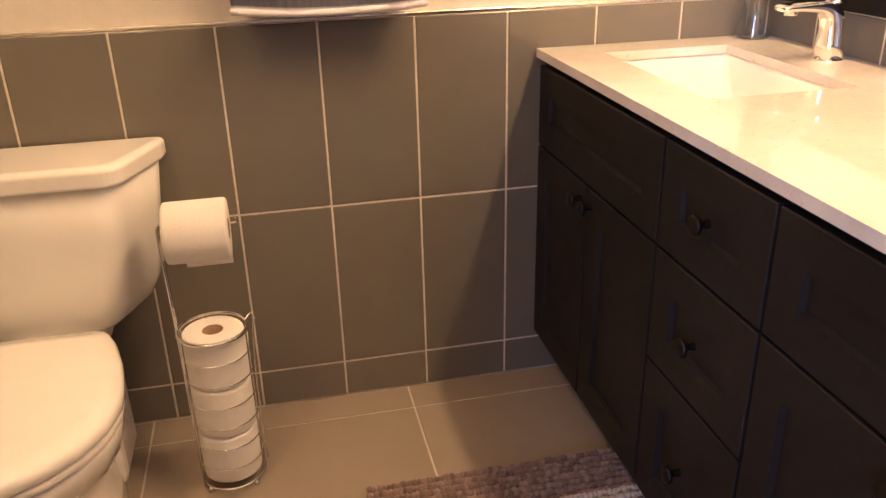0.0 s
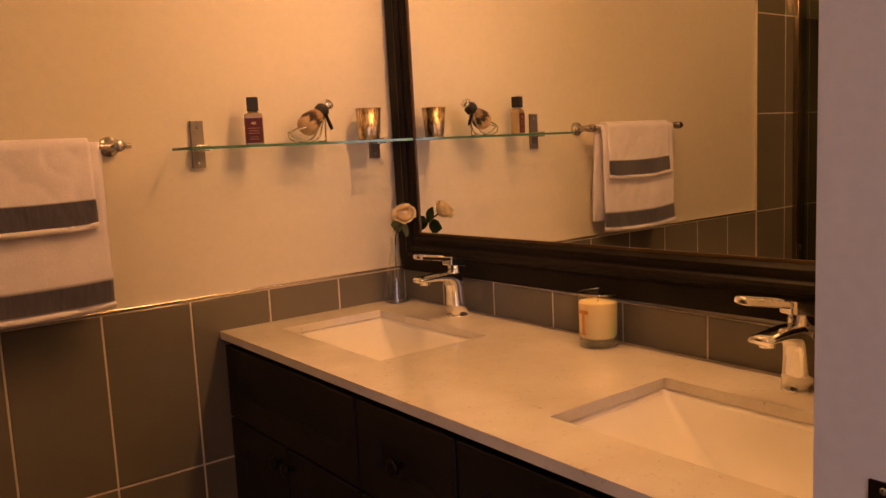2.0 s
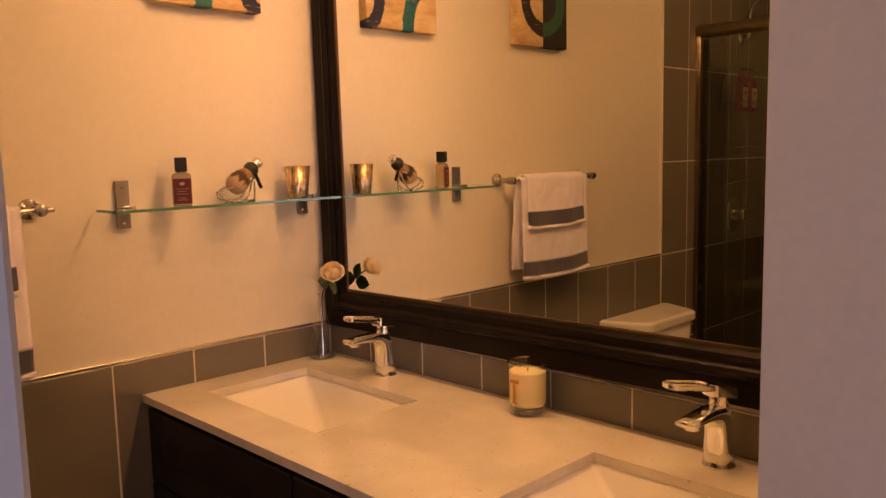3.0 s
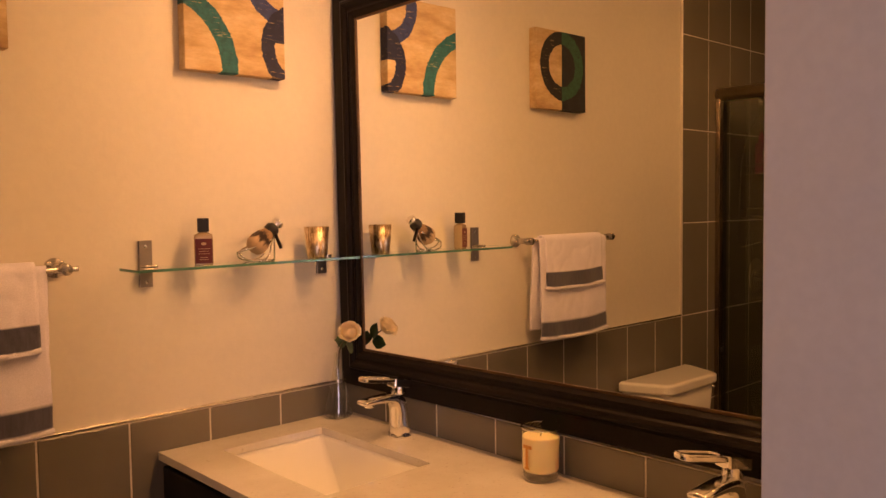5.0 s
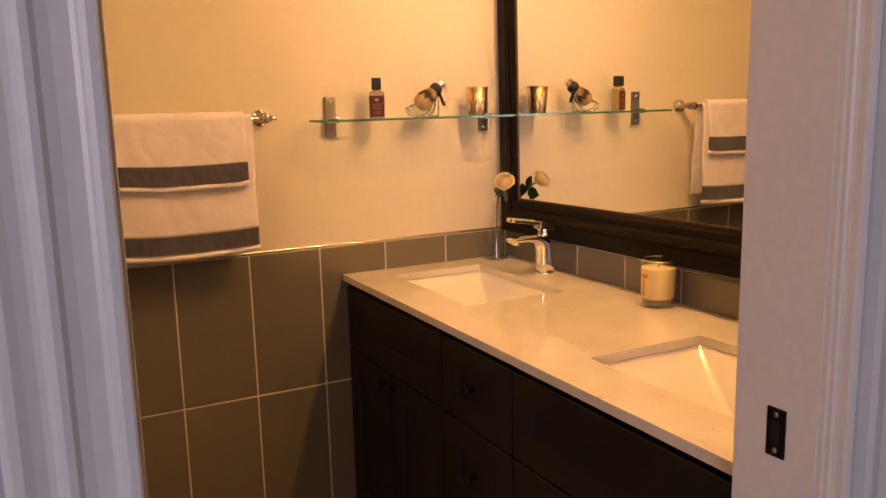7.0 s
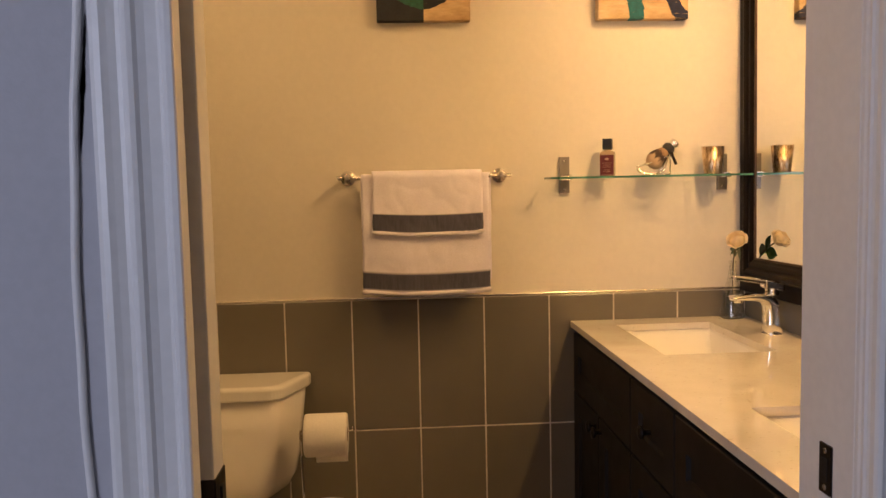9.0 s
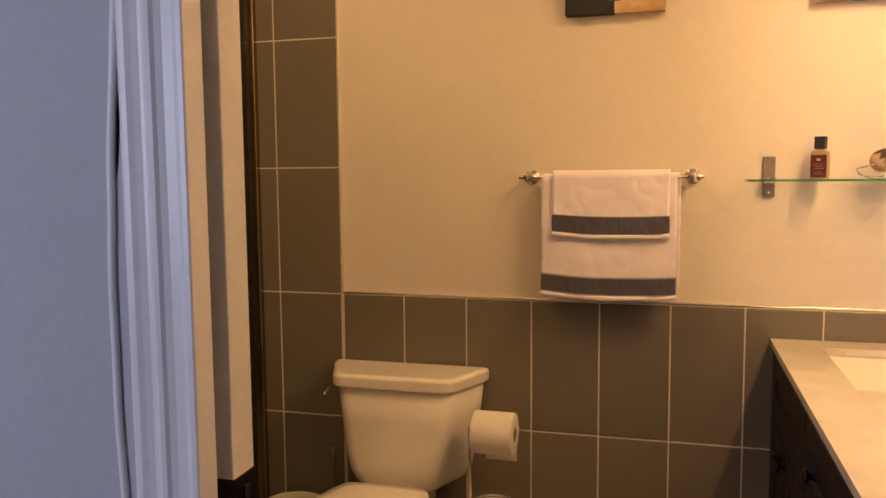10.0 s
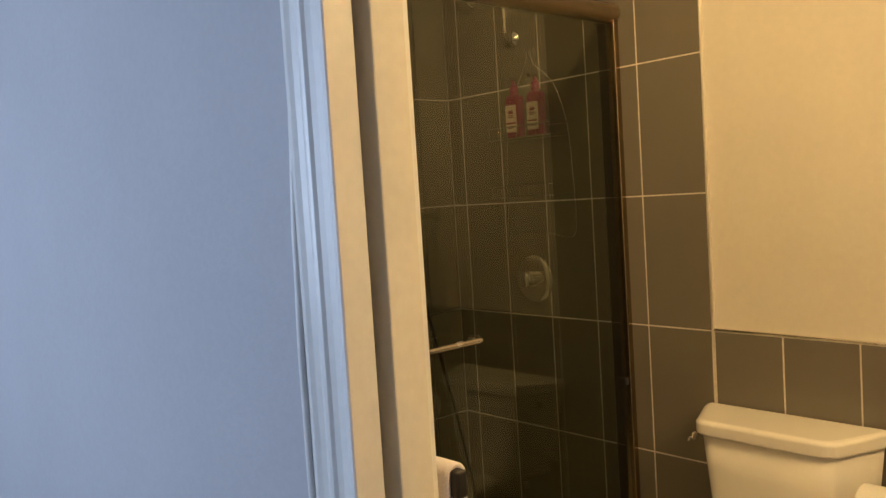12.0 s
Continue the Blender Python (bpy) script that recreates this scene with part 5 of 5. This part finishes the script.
# wire caddy held to the tiles by a clear suction cup
CX, CY = -2.490, -0.055
cad = thing("shower_caddy", "chrome wire shower caddy with two baskets on a suction cup", "shower caddy", (CX, CY, 0))
cup_m = Matrix.Translation((-0.02, 0.0535, 1.835)) @ m
part("suction_cup", lathe(bmesh.new(), [(0.026, 0.0), (0.024, 0.004), (0.012, 0.010), (0.008, 0.020), (0.0, 0.022)], frame_m=cup_m, seg=28), CLEAR, cad, "clear suction cup", True)
for s in (-1, 1):
    part("back_wire", tube(bmesh.new(), arc([(s * 0.150, 0.03, 1.215), (s * 0.155, 0.03, 1.26), (s * 0.150, 0.03, 1.40), (s * 0.135, 0.03, 1.58), (s * 0.085, 0.03, 1.72), (s * 0.020 - 0.015, 0.025, 1.800), (-0.02 + s * 0.008, 0.030, 1.842), (-0.02, 0.035, 1.848)], 8), 0.0022, 8), WIRE, cad, smooth=True)


def basket(z, w, d, h):
    bk = new("basket")
    bk.parent = cad
    for zz in (z, z + h):
        part("hoop", tube(bmesh.new(), [(x, y, zz) for x, y, _ in round_rect(-w, w, -d, 0.03, 0.02, 0, 4)], 0.0024, 8, True), WIRE, bk, smooth=True)
    for i in range(7):
        x = -w * 0.85 + 2 * w * 0.85 * i / 6
        part("floor_wire", tube(bmesh.new(), [(x, 0.03, z), (x, -d, z), (x, -d, z + h)], 0.0015, 6), WIRE, bk, smooth=True)


basket(1.545, 0.150, 0.075, 0.040)
basket(1.345, 0.150, 0.075, 0.038)
part("soap_hook", tube(bmesh.new(), arc([(-0.150, 0.03, 1.215), (-0.135, 0.02, 1.200), (-0.09, -0.02, 1.215), (-0.03, -0.03, 1.222), (0.03, -0.03, 1.222), (0.09, -0.02, 1.215), (0.135, 0.02, 1.200), (0.150, 0.03, 1.215)], 8), 0.0028, 8), WIRE, cad, smooth=True)


def pump_bottle(x):
    b = thing("shampoo_bottle", "magenta pump bottle with pale label in the caddy", "bottle", (CX + x, CY - 0.03, 1.549), "pink bottles in the shower caddy")
    bm = bmesh.new()
    loft(bm, [round_rect(-w, w, -d, d, r, z, 5) for w, d, r, z in ((0.029, 0.019, 0.012, 0.0), (0.031, 0.021, 0.012, 0.004), (0.031, 0.021, 0.012, 0.130), (0.027, 0.019, 0.013, 0.142), (0.014, 0.013, 0.012, 0.150), (0.012, 0.012, 0.0115, 0.158))])
    part("bottle_body", bm, PINKBOTTLE, b)
    lb_ = part("label", a_box(-0.024, 0.024, -0.0222, -0.0208, 0.020, 0.112), PINKLABEL, b, "pale printed label")
    bm = bmesh.new()
    for z, w, h in ((0.088, 0.010, 0.006), (0.076, 0.013, 0.0015), (0.070, 0.011, 0.0015), (0.050, 0.020, 0.003), (0.034, 0.014, 0.0015)):
        box(bm, -w, w, -0.0226, -0.0221, z - h, z + h)
    part("print", bm, PINKBOTTLE, lb_)
    part("pump_collar", lathe(bmesh.new(), [(0.015, 0.156), (0.015, 0.176), (0.007, 0.18), (0.006, 0.196), (0.0, 0.196)], seg=20), PINKBOTTLE, b, smooth=True)
    part("pump_head", a_box(-0.008, 0.008, -0.032, 0.010, 0.194, 0.206, 0.004), BRONZE, b)


pump_bottle(-0.042)
pump_bottle(0.056)

# black tube added for a thin dark line of unknown origin behind the glass
dark_line = tagged(part("hanging_black_line", tube(bmesh.new(), arc([(-2.262, -0.90, 1.62), (-2.262, -0.85, 1.38), (-2.264, -0.79, 1.14), (-2.268, -0.72, 0.90), (-2.272, -0.655, 0.66), (-2.276, -0.62, 0.45), (-2.28, -0.61, 0.104)], 8), 0.0045, 8), RUBBER, None, smooth=True), "thin black curved line inside the shower", "hose")

# ---- towel on a black rail behind the door wall ----
br2 = thing("black_towel_rail", "matte black wall towel rail beside the doorway", "towel rail")
RY, RZ2 = -1.425, 0.955
part("bar", a_box(-1.98, -1.437, RY - 0.010, RY + 0.010, RZ2 - 0.020, RZ2 + 0.020, 0.004), BLACK, br2)
for x in (-1.95, -1.53):
    part("post", a_box(x - 0.012, x + 0.012, SOUTH + 0.0005, RY - 0.009, RZ2 - 0.012, RZ2 + 0.012, 0.003), BLACK, br2)
me = draped(-1.90, -1.452, 0.52, -1.90, -1.452, 0.47, [], [], RY, RZ2 + 0.010, r=0.015)
me.materials.append(PLAIN_TOWEL)
t2 = tagged(new("bath_towel", me), "plain white terry towel draped over the black rail", "towel")
t2.rotation_euler = (0, 0, 0)
md = t2.modifiers.new("thickness", "SOLIDIFY")
md.thickness, md.offset = 0.008, 0.0

# ---- hall window ----
win = tagged(thing("window_1", "white framed hall window giving cool daylight", "window"), kind="structure")
for x0, x1, z0, z1 in ((-3.4, -3.34, 0.9, 2.1), (-2.16, -2.1, 0.9, 2.1), (-3.34, -2.16, 0.9, 0.96), (-3.34, -2.16, 2.04, 2.1), (-2.77, -2.73, 0.96, 2.04)):
    part("window_frame", a_box(x0, x1, -4.39, -4.34, z0, z1, 0.003), TRIM, win)

# ---- ceiling dome, an unseen source added as fill for the west side ----
dome = thing("fill_dome", "round glowing ceiling dome added as warm fill light", "ceiling lamp", (-1.75, -0.85, CEILING))
part("rim", lathe(bmesh.new(), [(0.15, 0.0), (0.152, -0.02), (0.140, -0.026), (0.132, -0.020)], seg=40), NICKEL, dome, smooth=True)
part("diffuser", lathe(bmesh.new(), [(0.134, -0.020), (0.125, -0.040), (0.10, -0.058), (0.06, -0.069), (0.0, -0.073)], seg=40), DOME, dome, "glowing dome surface added as fill", True)

# ---- brush in its holder behind the toilet ----
tb = thing("toilet_brush", "slim grey toilet brush standing behind the toilet", "toilet brush", (-1.872, -0.085, 0))
part("holder", lathe(bmesh.new(), [(0.0, 0.0), (0.042, 0.0), (0.044, 0.004), (0.040, 0.12), (0.037, 0.122), (0.0, 0.118)], seg=32), STEEL, tb, smooth=True)
part("handle", lathe(bmesh.new(), [(0.007, 0.115), (0.007, 0.37), (0.010, 0.375), (0.010, 0.425), (0.0, 0.432)], seg=20), STEEL, tb, smooth=True)

# ---- tiles, piece by piece ----
TILE_MESH = {}


def tile_mesh(sx, sy, mat, depth=0.005, key="tile"):
    k = (round(sx, 3), round(sy, 3), mat.name)
    if k not in TILE_MESH:
        bm = bmesh.new()
        b = 0.0016
        lo = [(-sx / 2, -sy / 2, 0), (sx / 2, -sy / 2, 0), (sx / 2, sy / 2, 0), (-sx / 2, sy / 2, 0)]
        mid = [(x, y, depth - b * 0.6) for x, y, _ in lo]
        hi = [(x - math.copysign(b, x), y - math.copysign(b, y), depth) for x, y, _ in lo]
        loft(bm, [lo, mid, hi], False, True)
        TILE_MESH[k] = mesh_from(bm, key, mat)
    return TILE_MESH[k]


def lay(parent, name, cols, rows, place, mat, gap=0.0046):
    for a, b in zip(cols, cols[1:]):
        for c, d in zip(rows, rows[1:]):
            me = tile_mesh(abs(b - a) - gap, abs(d - c) - gap, mat, key=name)
            ob = new(name, me)
            ob.parent = parent
            ob.matrix_basis = place((a + b) / 2, (c + d) / 2)


def tilt(amount=0.0016):
    return Euler((random.uniform(-amount, amount), random.uniform(-amount, amount), 0)).to_matrix().to_4x4()


def on_north(x, z):
    return pose(x, 0.0035, z, 90) @ tilt()


def on_east(y, z):
    return pose(0.0035, y, z, 90, 0, -90) @ tilt()


def on_west(y, z):
    return pose(WEST - 0.0035, y, z, 90, 0, 90) @ tilt()


def on_floor(x, y):
    return pose(x, y, -0.006) @ tilt(0.0008)


JOINTS = [-0.001] + [-0.219 - 0.205 * i for i in range(9)]
lay(wall_n, "wall_tile", JOINTS[:-1] + [-1.8615], ROWS_Z[:4], on_north, TILE)
lay(wall_n, "wall_tile", [-1.868, -2.088, -2.287, -2.486, -2.687, -2.888, WEST], ROWS_Z, on_north, TILE)
lay(wall_e, "wall_tile", [-0.001, -0.181] + [-0.386 - 0.2045 * i for i in range(6)] + [SOUTH], (0.62, RIM), on_east, TILE)
lay(wall_w, "wall_tile", [0.0, -0.16] + [-0.365 - 0.205 * i for i in range(6)] + [SOUTH], ROWS_Z, on_west, TILE)
lay(floor_ob, "floor_tile", [0.0, -0.265, -0.885, -1.505, -2.125, -2.25], [0.0, -0.095, -0.40, -0.705, -1.01, -1.315, -1.62, HALLFACE], on_floor, FLOORTILE)
